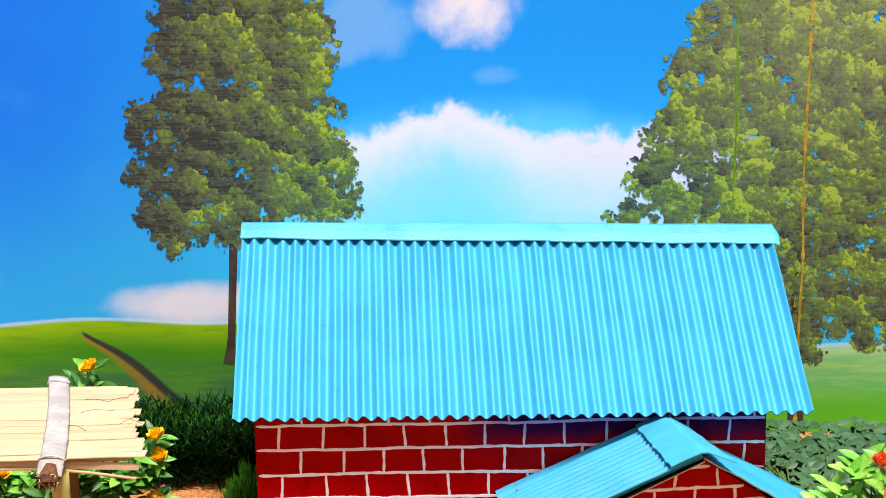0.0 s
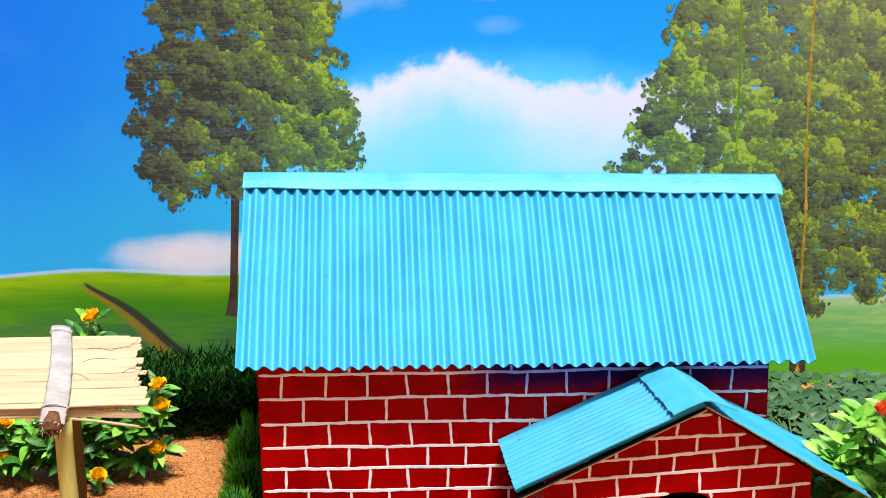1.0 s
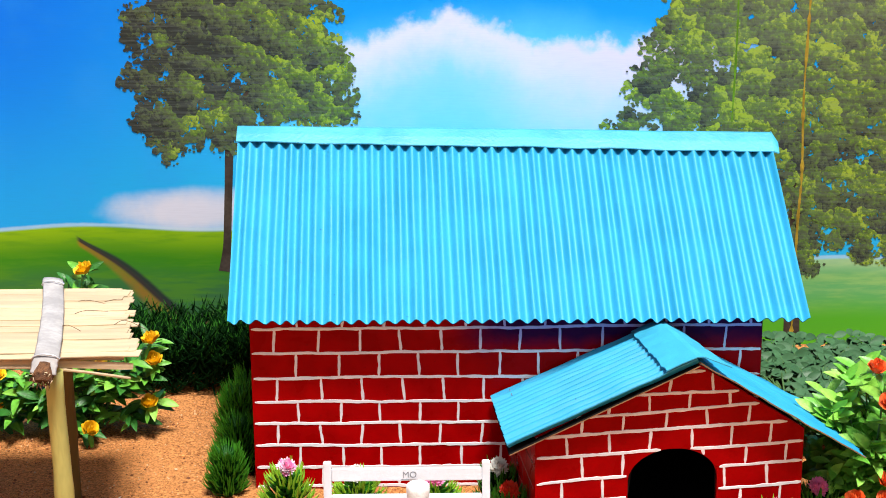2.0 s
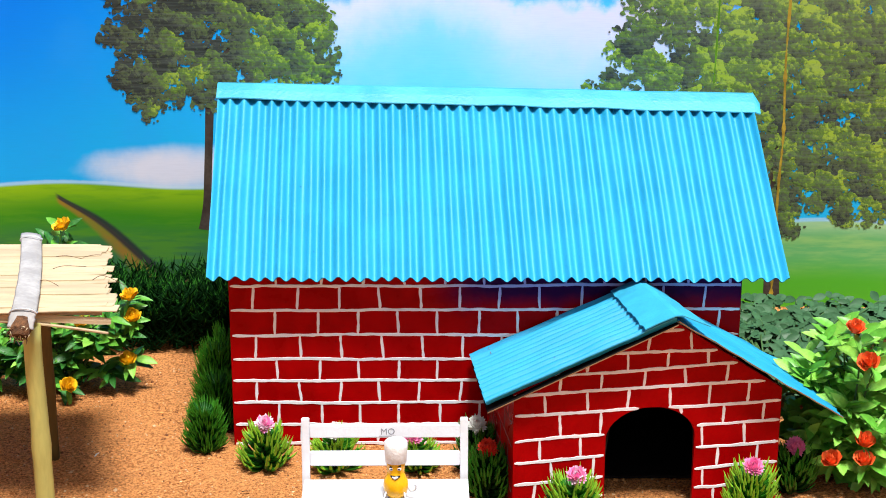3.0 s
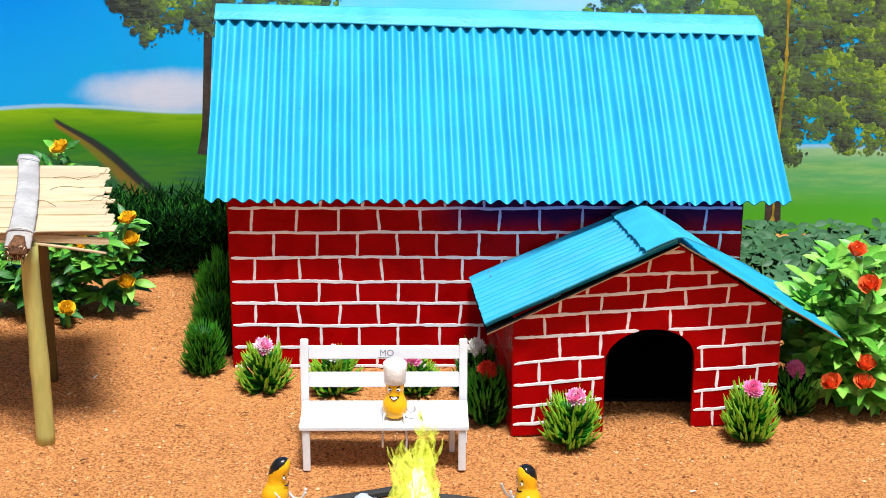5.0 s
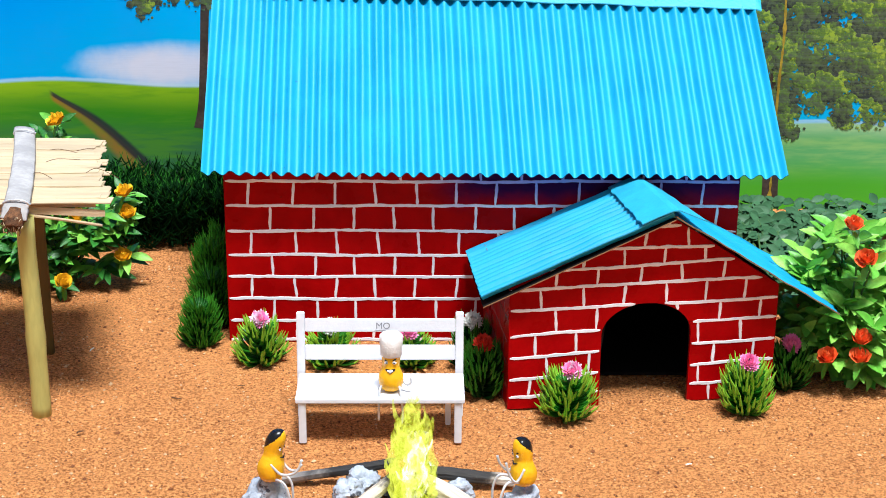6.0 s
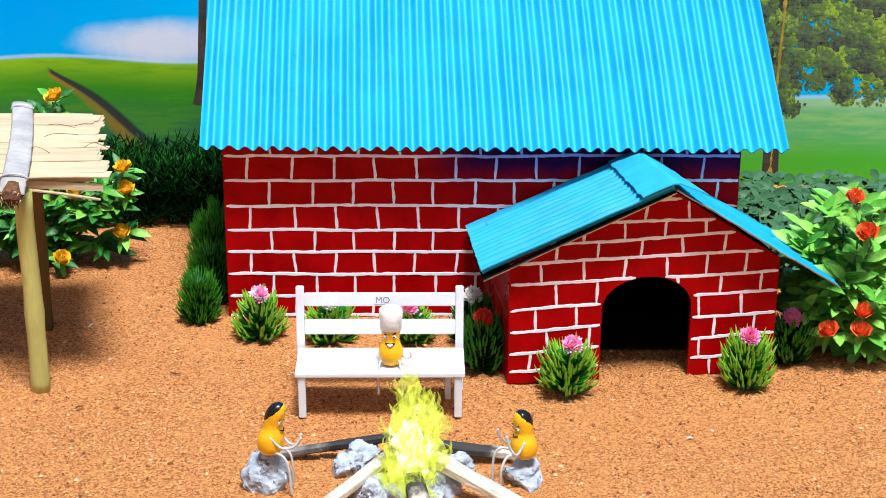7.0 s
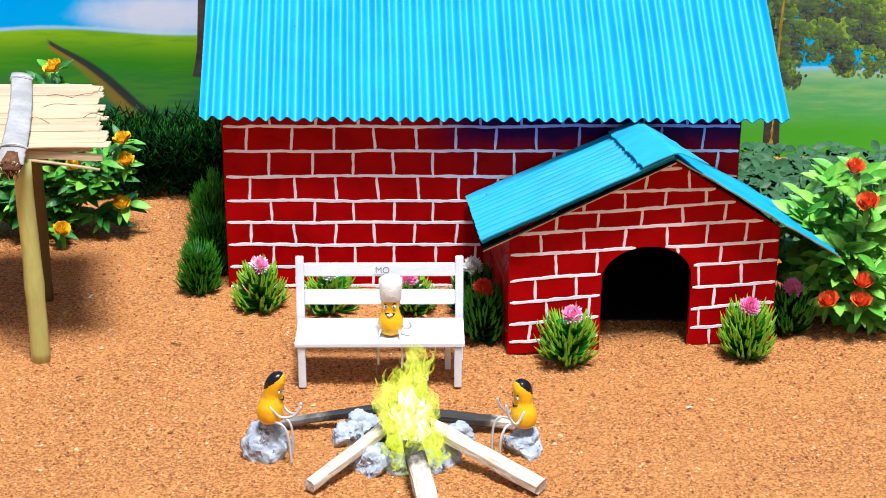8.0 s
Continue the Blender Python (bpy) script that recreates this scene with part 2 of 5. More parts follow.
    c = k.mix(k.math("MULTIPLY", blob(-0.050, 0.101, 0.070, 0.018, 0.1, 1.2, 1.2), 0.95), c, (0.74, 0.78, 0.93))
    # meadows
    top = k.math("ADD", k.ramp(x, 0.08, 0.32, True, 0.0885, 0.060), k.math("MULTIPLY", k.math("SINE", k.math("MULTIPLY", x, 36.0)), 0.0022))
    depth = k.math("SUBTRACT", top, z)
    streak = k.noise(k.scaled(v, (0.14, 1, 1)), 160, 4, 0.6)
    g = k.mix(k.ramp(depth, 0.0, 0.022), (0.26, 0.50, 0.012), (0.05, 0.26, 0.012))
    g = k.mix(k.ramp(depth, 0.018, 0.05), g, (0.048, 0.165, 0.065))
    g = k.mix(k.ramp(streak, 0.42, 0.68, True, 0.0, 0.6), g, (0.10, 0.31, 0.015))
    far = k.mix(k.ramp(streak, 0.40, 0.70), (0.14, 0.46, 0.16), (0.28, 0.56, 0.18))
    far = k.mix(k.ramp(depth, 0.020, 0.045), far, (0.10, 0.45, 0.03))
    far = k.mix(k.ramp(depth, 0.014, 0.0, True, 0.0, 0.55), far, (0.50, 0.72, 0.45))
    g = k.mix(k.ramp(x, 0.24, 0.32), g, far)
    # the path: a dark soft line with an ochre verge that widens downhill
    way = [bp(a, b) for a, b in ((146, 592), (195, 621), (234, 646), (268, 675), (298, 707), (332, 731), (366, 741))]
    x0, x1 = way[0][0], way[-1][0]
    fit = np.polyfit([(q[0] - x0) / (x1 - x0) for q in way], [q[1] for q in way], 4)
    u = k.math("DIVIDE", k.math("SUBTRACT", x, x0), x1 - x0)
    zp = float(fit[0])
    for co in fit[1:]:
        zp = k.math("ADD", k.math("MULTIPLY", zp, u), float(co))
    off = k.math("MULTIPLY", k.math("SUBTRACT", zp, z), 0.78)
    on = k.math("MULTIPLY", k.ramp(u, -0.03, 0.02), k.ramp(u, 1.12, 1.0))
    verge = k.ramp(u, 0.0, 0.85, True, 0.0040, 0.0170)
    tan = k.math("MULTIPLY", k.math("MULTIPLY", k.ramp(off, -0.001, 0.001), k.ramp(k.math("DIVIDE", off, verge), 1.25, 0.6)), on)
    g = k.mix(k.math("MULTIPLY", tan, 0.85), g, k.mix(k.ramp(n_mid, 0.35, 0.65), (0.34, 0.17, 0.03), (0.24, 0.20, 0.03)))
    half = k.ramp(u, 0.0, 0.6, True, 0.0015, 0.0040)
    dark = k.math("MULTIPLY", k.ramp(k.math("DIVIDE", k.math("ABSOLUTE", off), half), 1.25, 0.45), on)
    g = k.mix(k.math("MULTIPLY", dark, 0.9), g, (0.030, 0.028, 0.040))
    c = k.mix(k.ramp(k.math("ADD", depth, k.math("MULTIPLY", k.math("SUBTRACT", n_mid, 0.5), 0.002)), -0.003, -0.0015, True, 0, 0.5), c, (0.62, 0.80, 0.90))
    c = k.mix(k.ramp(depth, -0.0008, 0.0012), c, g)
    c = k.mix(k.ramp(weave, 0.35, 0.75, True, 0.0, 0.04), c, (0.05, 0.09, 0.16))
    k.put(p.inputs["Base Color"], c)
    p.inputs["Roughness"].default_value = 0.8
    p.inputs["Specular IOR Level"].default_value = 0.0
    k.put(p.inputs["Normal"], k.bump(k.math("ADD", weave, k.math("MULTIPLY", n_big, 3.0)), 0.00003))
    return m


def flame_material(name, inner, outer, power, body):
    m, t, p = nodes_of(name)
    k = Kit(t)
    v = k.coords()
    n = k.noise(k.scaled(v, (1, 1, 0.55)), 160, 5, 0.65, 1.2)
    em = t.nodes.new("ShaderNodeEmission")
    k.put(em.inputs[0], k.mix(k.ramp(n, 0.40, 0.62), outer, inner))
    em.inputs[1].default_value = power
    tr = t.nodes.new("ShaderNodeBsdfTransparent")
    mx = t.nodes.new("ShaderNodeMixShader")
    k.put(mx.inputs[0], k.ramp(n, 0.40, 0.62, True, body * 0.08, body))
    t.links.new(tr.outputs[0], mx.inputs[1])
    t.links.new(em.outputs[0], mx.inputs[2])
    t.links.new(mx.outputs[0], t.nodes["Material Output"].inputs[0])
    return m


SOIL, WALL_RED, WALL_JOINT, BANNER = soil_material(), wall_red_material(), wall_joint_material(), banner_material()
FLAME = flame_material("yellow_flame", (0.92, 0.95, 0.14), (0.66, 0.70, 0.0), 1.0, 0.40)
FLAME_GREEN = flame_material("greenish_flame", (0.86, 0.92, 0.08), (0.55, 0.66, 0.0), 0.9, 0.55)
FLAME_CORE = flame_material("white_hot_flame", (1.0, 0.98, 0.80), (1.0, 0.93, 0.35), 1.5, 0.62)
def foliage_material():
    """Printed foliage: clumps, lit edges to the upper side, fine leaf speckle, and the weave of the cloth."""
    m, t, p = nodes_of("foliage_print")
    k = Kit(t)
    v = k.coords()
    flat = k.scaled(v, (1, 0, 1))

    def cells(scale, wobble):
        """Rounded cells: how far each place lies towards the light within its cell, and the cell's own chance value."""
        warp = t.nodes.new("ShaderNodeVectorMath")
        warp.operation = "MULTIPLY_ADD"
        jig = t.nodes.new("ShaderNodeTexNoise")
        k.put(jig.inputs["Vector"], flat)
        jig.inputs["Scale"].default_value = scale * 2.2
        k.put(warp.inputs[0], jig.outputs["Color"])
        warp.inputs[1].default_value = (wobble, 0, wobble)
        k.put(warp.inputs[2], flat)
        vor = t.nodes.new("ShaderNodeTexVoronoi")
        vor.inputs["Scale"].default_value = scale
        k.put(vor.inputs["Vector"], warp.outputs[0])
        rel = t.nodes.new("ShaderNodeVectorMath")
        rel.operation = "SUBTRACT"
        k.put(rel.inputs[0], warp.outputs[0])
        k.put(rel.inputs[1], vor.outputs["Position"])
        rx, _, rz = k.xyz(rel.outputs[0])
        up = k.math("ADD", k.math("MULTIPLY", rx, 0.45 * scale), k.math("MULTIPLY", rz, 0.9 * scale))
        return up, k.xyz(vor.outputs["Color"])[0]

    clump, clump_chance = cells(68, 0.016)
    leaf, leaf_chance = cells(270, 0.004)
    wide, tiny = k.noise(flat, 26, 3), k.noise(flat, 380, 4, 0.65)
    tone = k.math("ADD", k.math("MULTIPLY", clump, 0.75), k.math("MULTIPLY", k.math("SUBTRACT", wide, 0.5), 1.7))
    tone = k.math("ADD", tone, k.math("MULTIPLY", k.math("SUBTRACT", clump_chance, 0.5), 0.55))
    tone = k.math("ADD", tone, k.math("MULTIPLY", k.math("SUBTRACT", leaf_chance, 0.5), 0.42))
    tone = k.math("ADD", tone, k.math("MULTIPLY", leaf, 0.30))
    tone = k.math("ADD", tone, k.math("MULTIPLY", k.math("SUBTRACT", tiny, 0.5), 1.9))
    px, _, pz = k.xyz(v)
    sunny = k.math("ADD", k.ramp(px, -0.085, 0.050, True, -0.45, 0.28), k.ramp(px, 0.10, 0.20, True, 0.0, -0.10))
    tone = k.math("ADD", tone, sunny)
    c = k.mix(k.ramp(tone, -0.60, -0.15), (0.034, 0.042, 0.038), (0.080, 0.112, 0.056))
    c = k.mix(k.ramp(tone, -0.1, 0.35), c, (0.115, 0.215, 0.040))
    c = k.mix(k.ramp(tone, 0.35, 0.85), c, (0.32, 0.48, 0.045))
    faded = k.math("MULTIPLY", k.ramp(px, 0.22, 0.36), k.ramp(pz, 0.14, 0.30))
    c = k.mix(k.math("MULTIPLY", faded, 0.16), c, (0.42, 0.55, 0.40))
    weave = k.noise(k.scaled(v, (0.05, 1, 1)), 900, 2)
    c = k.mix(k.ramp(weave, 0.35, 0.75, True, 0.0, 0.22), c, (0.20, 0.25, 0.24))
    k.put(p.inputs["Base Color"], c)
    p.inputs["Roughness"].default_value = 0.8
    p.inputs["Specular IOR Level"].default_value = 0.08
    return m


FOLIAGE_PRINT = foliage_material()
GREEN_STREAK = surface("green_paint_streak", (0.12, 0.30, 0.02), 0.6, 700, 90, 0.3, 0, spec=0.1)
TRUNK_PRINT = surface("trunk_print", (0.07, 0.055, 0.045), 0.6, 500, 90, 0.4, 0, spec=0.2)
STREAK = surface("orange_paint_streak", (0.42, 0.30, 0.03), 0.5, 500, 120, 0.4, 0)


# ---- mesh kit ----
class Geo:
    """Collects vertices and faces, then makes one mesh object."""

    def __init__(self):
        self.v, self.f, self.m, self.s = [], [], [], []

    def add(self, verts, faces, mat=0, smooth=False):
        o = len(self.v)
        self.v += [tuple(q) for q in verts]
        for f in faces:
            self.f.append([o + i for i in f])
            self.m.append(mat)
            self.s.append(smooth)

    def box(self, lo, hi, mat=0, m=None, bevel=0.0):
        b = bmesh.new()
        bmesh.ops.create_cube(b, size=1)
        for q in b.verts:
            q.co = Vector([(lo[i] + hi[i]) / 2 + q.co[i] * (hi[i] - lo[i]) for i in range(3)])
        if bevel:
            bmesh.ops.bevel(b, geom=b.edges[:], offset=bevel, segments=2, affect="EDGES")
        self.take(b, mat, m)

    def take(self, b, mat=0, m=None, smooth=False):
        b.verts.index_update()
        self.add([(m @ q.co if m else q.co) for q in b.verts], [[q.index for q in f.verts] for f in b.faces], mat, smooth)
        b.free()

    def tube(self, pts, radii, seg=6, mat=0, smooth=True, flat=1.0, caps=True, cap_mat=None):
        pts = [Vector(q) for q in pts]
        if not hasattr(radii, "__len__"):
            radii = [radii] * len(pts)
        ref = Vector((0.13, 0.21, 0.97))
        if abs((pts[-1] - pts[0]).normalized().dot(ref)) > 0.9:
            ref = Vector((1, 0.1, 0))
        vs = []
        for i, q in enumerate(pts):
            d = (pts[min(i + 1, len(pts) - 1)] - pts[max(i - 1, 0)]).normalized()
            a = d.cross(ref).normalized()
            b = d.cross(a)
            for j in range(seg):
                w = 2 * math.pi * j / seg
                vs.append(q + (a * math.cos(w) + b * math.sin(w) * flat) * radii[i])
        n = len(pts)
        fs = [(i * seg + j, i * seg + (j + 1) % seg, (i + 1) * seg + (j + 1) % seg, (i + 1) * seg + j) for i in range(n - 1) for j in range(seg)]
        self.add(vs, fs, mat, smooth)
        if caps:
            o = len(self.v) - len(vs)
            for ring in (list(range(seg))[::-1], list(range((n - 1) * seg, n * seg))):
                self.f.append([o + i for i in ring])
                self.m.append(mat if cap_mat is None else cap_mat)
                self.s.append(False)

    def lathe(self, profile, seg=20, mat=0, m=None, wob=0.0, seed=0.0):
        vs = []
        for r, z in profile:
            for j in range(seg):
                w = 2 * math.pi * j / seg
                k = 1 + wob * noise.noise((math.cos(w) * 1.5 + seed, math.sin(w) * 1.5, z * 120))
                q = Vector((r * k * math.cos(w), r * k * math.sin(w), z))
                vs.append(m @ q if m else q)
        fs = [(i * seg + j, i * seg + (j + 1) % seg, (i + 1) * seg + (j + 1) % seg, (i + 1) * seg + j) for i in range(len(profile) - 1) for j in range(seg)]
        fs += [list(range(seg))[::-1], [(len(profile) - 1) * seg + j for j in range(seg)]]
        self.add(vs, fs, mat, True)

    def data(self, name, mats):
        me = bpy.data.meshes.new(name)
        me.from_pydata(self.v, [], self.f)
        for q in mats if isinstance(mats, (list, tuple)) else [mats]:
            me.materials.append(q)
        me.polygons.foreach_set("material_index", self.m)
        me.polygons.foreach_set("use_smooth", self.s)
        me.update()
        return me

    def make(self, name, mats, parent=None, label="", m=None):
        ob = new(name, self.data(name, mats))
        if parent:
            ob.parent = parent
        if m:
            ob.matrix_basis = m
        if label:
            ob["label"] = label
        return ob


def empty(name, m=None):
    ob = new(name)
    ob.empty_display_size = 0.01
    if m:
        ob.matrix_basis = m
    return ob


def rnd(a, b):
    return random.uniform(a, b)


def lumpy(radius, seed, rough=0.25, sub=3, squash=(1, 1, 1), sink=None):
    b = bmesh.new()
    bmesh.ops.create_icosphere(b, subdivisions=sub, radius=1)
    for q in b.verts:
        n = q.co.normalized()
        d = 1 + rough * noise.noise(n * 1.3 + Vector((seed, 0, 0))) * 1.6 + rough * 0.5 * noise.noise(n * 3.5 + Vector((0, seed, 0))) + rough * 0.22 * noise.noise(n * 9 + Vector((0, 0, seed)))
        q.co = Vector([n[i] * d * radius * squash[i] for i in range(3)])
        if sink is not None:
            q.co.z = max(q.co.z, sink)
    return b


# ---- ground: orange soil ----
def soil_height(x, y):
    p = Vector((x, y, 0))
    h = 0.0011 * noise.noise(p * 28) + 0.0007 * noise.noise(p * 110) + 0.0005 * noise.noise(p * 330)
    near_wall = math.exp(-((y + 0.004) / 0.02) ** 2) * (1 if -0.02 < x < 0.16 else 0)
    return h - 0.0006 + 0.0012 * near_wall


def grow(a, b, step, reach):
    fine = list(np.arange(a, b, step))
    out, d, lo, hi = [], step * 2, a, b
    low = []
    while hi < reach:
        hi += d
        lo -= d
        out.append(hi)
        low.append(lo)
        d *= 1.6
    return low[::-1] + fine + out


def build_ground():
    xs, ys = grow(-0.22, 0.46, 0.0021, 80), grow(-0.33, 0.236, 0.0021, 80)
    nx = len(xs)
    vs = [(x, y, soil_height(x, y) if abs(x) < 1 and abs(y) < 1 else 0.0) for y in ys for x in xs]
    fs = [(j * nx + i, j * nx + i + 1, (j + 1) * nx + i + 1, (j + 1) * nx + i) for j in range(len(ys) - 1) for i in range(nx - 1)]
    g = Geo()
    g.add(vs, fs, 0, True)
    ob = g.make("ground", SOIL)
    tagged(ob, "grainy orange-brown soil spread under the model yard", "ground", kind="structure")
    g = Geo()
    for i in range(32000):
        x, y = rnd(-0.20, 0.43), -0.31 + 0.45 * random.random() ** 1.25
        s = rnd(0.00030, 0.00080) if random.random() < 0.95 else rnd(0.0008, 0.0014)
        z = soil_height(x, y) + s * 0.3
        w = [rnd(0.6, 1.3) * s for _ in range(6)]
        a = rnd(0, 3)
        ca, sa = math.cos(a), math.sin(a)
        vs = [(x + w[0] * ca, y + w[0] * sa, z), (x - w[1] * sa, y + w[1] * ca, z), (x - w[2] * ca, y - w[2] * sa, z), (x + w[3] * sa, y - w[3] * ca, z), (x, y, z + w[4] * 0.8), (x, y, z - w[5])]
        g.add(vs, [(0, 1, 4), (1, 2, 4), (2, 3, 4), (3, 0, 4), (1, 0, 5), (2, 1, 5), (3, 2, 5), (0, 3, 5)], random.choices((0, 1, 2), (0.70, 0.12, 0.18))[0])
    tagged(g.make("soil_crumbs", [SOIL_GRAIN, SOIL_PALE, SOIL_DARK]), "loose orange soil crumbs and pale grit on the ground", "soil", kind="stuff")


build_ground()


# ---- printed banner behind the house ----
BANNER_Y = 0.2385


def build_banner():
    g = Geo()
    xs = np.linspace(-0.55, 0.80, 55)
    zs = np.linspace(-0.01, 0.62, 26)
    n = len(xs)
    vs = [(x, BANNER_Y, z) for z in zs for x in xs] + [(x, BANNER_Y + 0.0012, z) for z in zs for x in xs]
    o = n * len(zs)
    fs = [(j * n + i, j * n + i + 1, (j + 1) * n + i + 1, (j + 1) * n + i) for j in range(len(zs) - 1) for i in range(n - 1)]
    fs += [tuple(o + i for i in f[::-1]) for f in fs]
    g.add(vs, fs, 0, True)
    ob = g.make("backdrop", BANNER)
    tagged(ob, "printed banner of blue sky, white clouds, green meadows and trees", "backdrop", kind="structure")
    return ob


banner = build_banner()


def ribbon(g, pts, widths, y, mat=0):
    """A flat printed band through points (x, z)."""
    vs, fs = [], []
    for i, (x, z) in enumerate(pts):
        x0, z0 = pts[max(0, i - 1)]
        x1, z1 = pts[min(len(pts) - 1, i + 1)]
        d = Vector((x1 - x0, z1 - z0)).normalized()
        w = widths[i] / 2
        vs += [(x - d.y * w, y, z + d.x * w), (x + d.y * w, y, z - d.x * w)]
    fs = [(2 * i, 2 * i + 1, 2 * i + 3, 2 * i + 2) for i in range(len(pts) - 1)]
    g.add(vs, fs, mat)


def smooth_line(pts, n):
    """Catmull-Rom through pts."""
    pts = [Vector(q) for q in pts]
    out = []
    for i in range(len(pts) - 1):
        a, b, c, d = pts[max(0, i - 1)], pts[i], pts[i + 1], pts[min(len(pts) - 1, i + 2)]
        for j in range(n):
            t = j / n
            out.append(0.5 * ((2 * b) + (c - a) * t + (2 * a - 5 * b + 4 * c - d) * t * t + (3 * b - a - 3 * c + d) * t ** 3))
    return out + [pts[-1]]


def print_tree(clumps, holes, trunk, label):
    """A tree as the banner shows it: flat dabs of print in five inks, clump by clump, with gaps of sky."""
    g = Geo()
    y0 = BANNER_Y - 0.00012

    def dab(x, z, r):
        y = y0 - 0.0003 * (0.61803 * len(g.f) % 1.0)
        k = random.choice((5, 6, 7))
        a0 = rnd(0, 6)
        sx = rnd(0.8, 1.25)
        g.add([(x + r * sx * rnd(0.55, 1.15) * math.cos(a0 + 6.2832 * i / k), y, z + r * rnd(0.55, 1.1) * math.sin(a0 + 6.2832 * i / k)) for i in range(k)], [list(range(k))[::-1]], 0)

    twigs = []
    for px, py, rx, ry in clumps:
        n = int(rx * ry / 62)
        for _ in range(n):
            a, r = rnd(0, 6.2832), random.random() ** 0.6
            cx, cy = px + rx * r * math.cos(a), py + ry * r * math.sin(a)
            cx += 14 * noise.noise((cx * 0.03, cy * 0.03, 3))
            twigs.append((cx, cy))
    for cx, cy in twigs:
        if any(((cx - hx) / hr) ** 2 + ((cy - hy) / hs) ** 2 < 1 for hx, hy, hr, hs in holes):
            continue
        R = rnd(9, 17)
        x, z = bp(cx, cy)
        for _ in range(6):
            a, r = rnd(0, 6.2832), R * random.random() ** 0.5
            dab(x + 0.000380 * r * math.cos(a), z + 0.000386 * r * math.sin(a), rnd(0.0019, 0.0034))
        for _ in range(8):
            a, r = rnd(0, 6.2832), R * rnd(0.9, 1.2)
            dab(x + 0.000380 * r * math.cos(a), z + 0.000386 * r * math.sin(a), rnd(0.0007, 0.0014))
    pts = smooth_line([bp(a, b) for a, b, _ in trunk], 6)
    ws = np.interp(np.linspace(0, 1, len(pts)), np.linspace(0, 1, len(trunk)), [w * 0.00038 for _, _, w in trunk])
    ribbon(g, pts, list(ws), BANNER_Y - 0.00008, 1)
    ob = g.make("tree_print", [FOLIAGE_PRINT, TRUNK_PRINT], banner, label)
    ob["kind"] = "stuff"


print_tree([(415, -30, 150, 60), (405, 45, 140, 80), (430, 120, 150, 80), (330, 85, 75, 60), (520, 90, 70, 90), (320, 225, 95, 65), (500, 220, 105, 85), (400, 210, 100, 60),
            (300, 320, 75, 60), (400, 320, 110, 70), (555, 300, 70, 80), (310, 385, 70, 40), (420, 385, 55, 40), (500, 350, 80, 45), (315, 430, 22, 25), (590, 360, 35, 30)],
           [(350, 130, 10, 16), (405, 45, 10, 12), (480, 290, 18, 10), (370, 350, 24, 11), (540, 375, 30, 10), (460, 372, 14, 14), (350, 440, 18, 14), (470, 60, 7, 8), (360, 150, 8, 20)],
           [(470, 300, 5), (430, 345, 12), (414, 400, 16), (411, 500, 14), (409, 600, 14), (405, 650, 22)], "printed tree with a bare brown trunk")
print_tree([(1405, -20, 150, 70), (1300, 60, 90, 70), (1480, 70, 130, 90), (1280, 150, 110, 80), (1420, 150, 130, 90), (1560, 160, 100, 110), (1220, 235, 75, 60), (1330, 250, 120, 80), (1480, 260, 140, 90),
            (1170, 310, 60, 38), (1250, 340, 130, 55), (1420, 350, 150, 80), (1570, 340, 90, 90), (1120, 375, 45, 16), (1400, 440, 90, 70), (1520, 450, 120, 80), (1450, 545, 80, 60), (1560, 560, 90, 60), (1435, 610, 25, 28), (1620, 450, 60, 160), (1640, 200, 60, 200)],
           [(1500, 400, 16, 12), (1335, 230, 10, 14), (1310, 275, 9, 10), (1450, 220, 9, 9), (1140, 345, 24, 12), (1470, 300, 8, 8), (1555, 600, 16, 9), (1560, 380, 10, 12), (1490, 600, 30, 8)],
           [(1425, 300, 6), (1420, 400, 14), (1415, 500, 22), (1412, 600, 26), (1412, 760, 30)], "broad printed tree in full green leaf")


def print_streaks():
    g = Geo()
    pts = smooth_line([bp(a, b) for a, b in ((1442, -60), (1436, 80), (1430, 200), (1424, 330), (1424, 460), (1418, 560), (1414, 700), (1410, 790))], 10)
    ribbon(g, pts, [max(0.0004, 0.0017 + 0.0028 * noise.noise((i * 1.3, 0, 0))) for i in range(len(pts))], BANNER_Y - 0.00042)
    g.make("paint_streak", STREAK, banner, "thin orange streak running down the banner")
    g = Geo()
    pts = smooth_line([bp(a, b) for a, b in ((1308, -40), (1306, 120), (1304, 230), (1298, 370))], 10)
    ribbon(g, pts, [max(0.0004, 0.0012 + 0.0020 * noise.noise((i * 1.1, 4, 0))) for i in range(len(pts))], BANNER_Y - 0.00042)
    g.make("paint_streak", GREEN_STREAK, banner, "thin green streak running down the banner")


print_streaks()


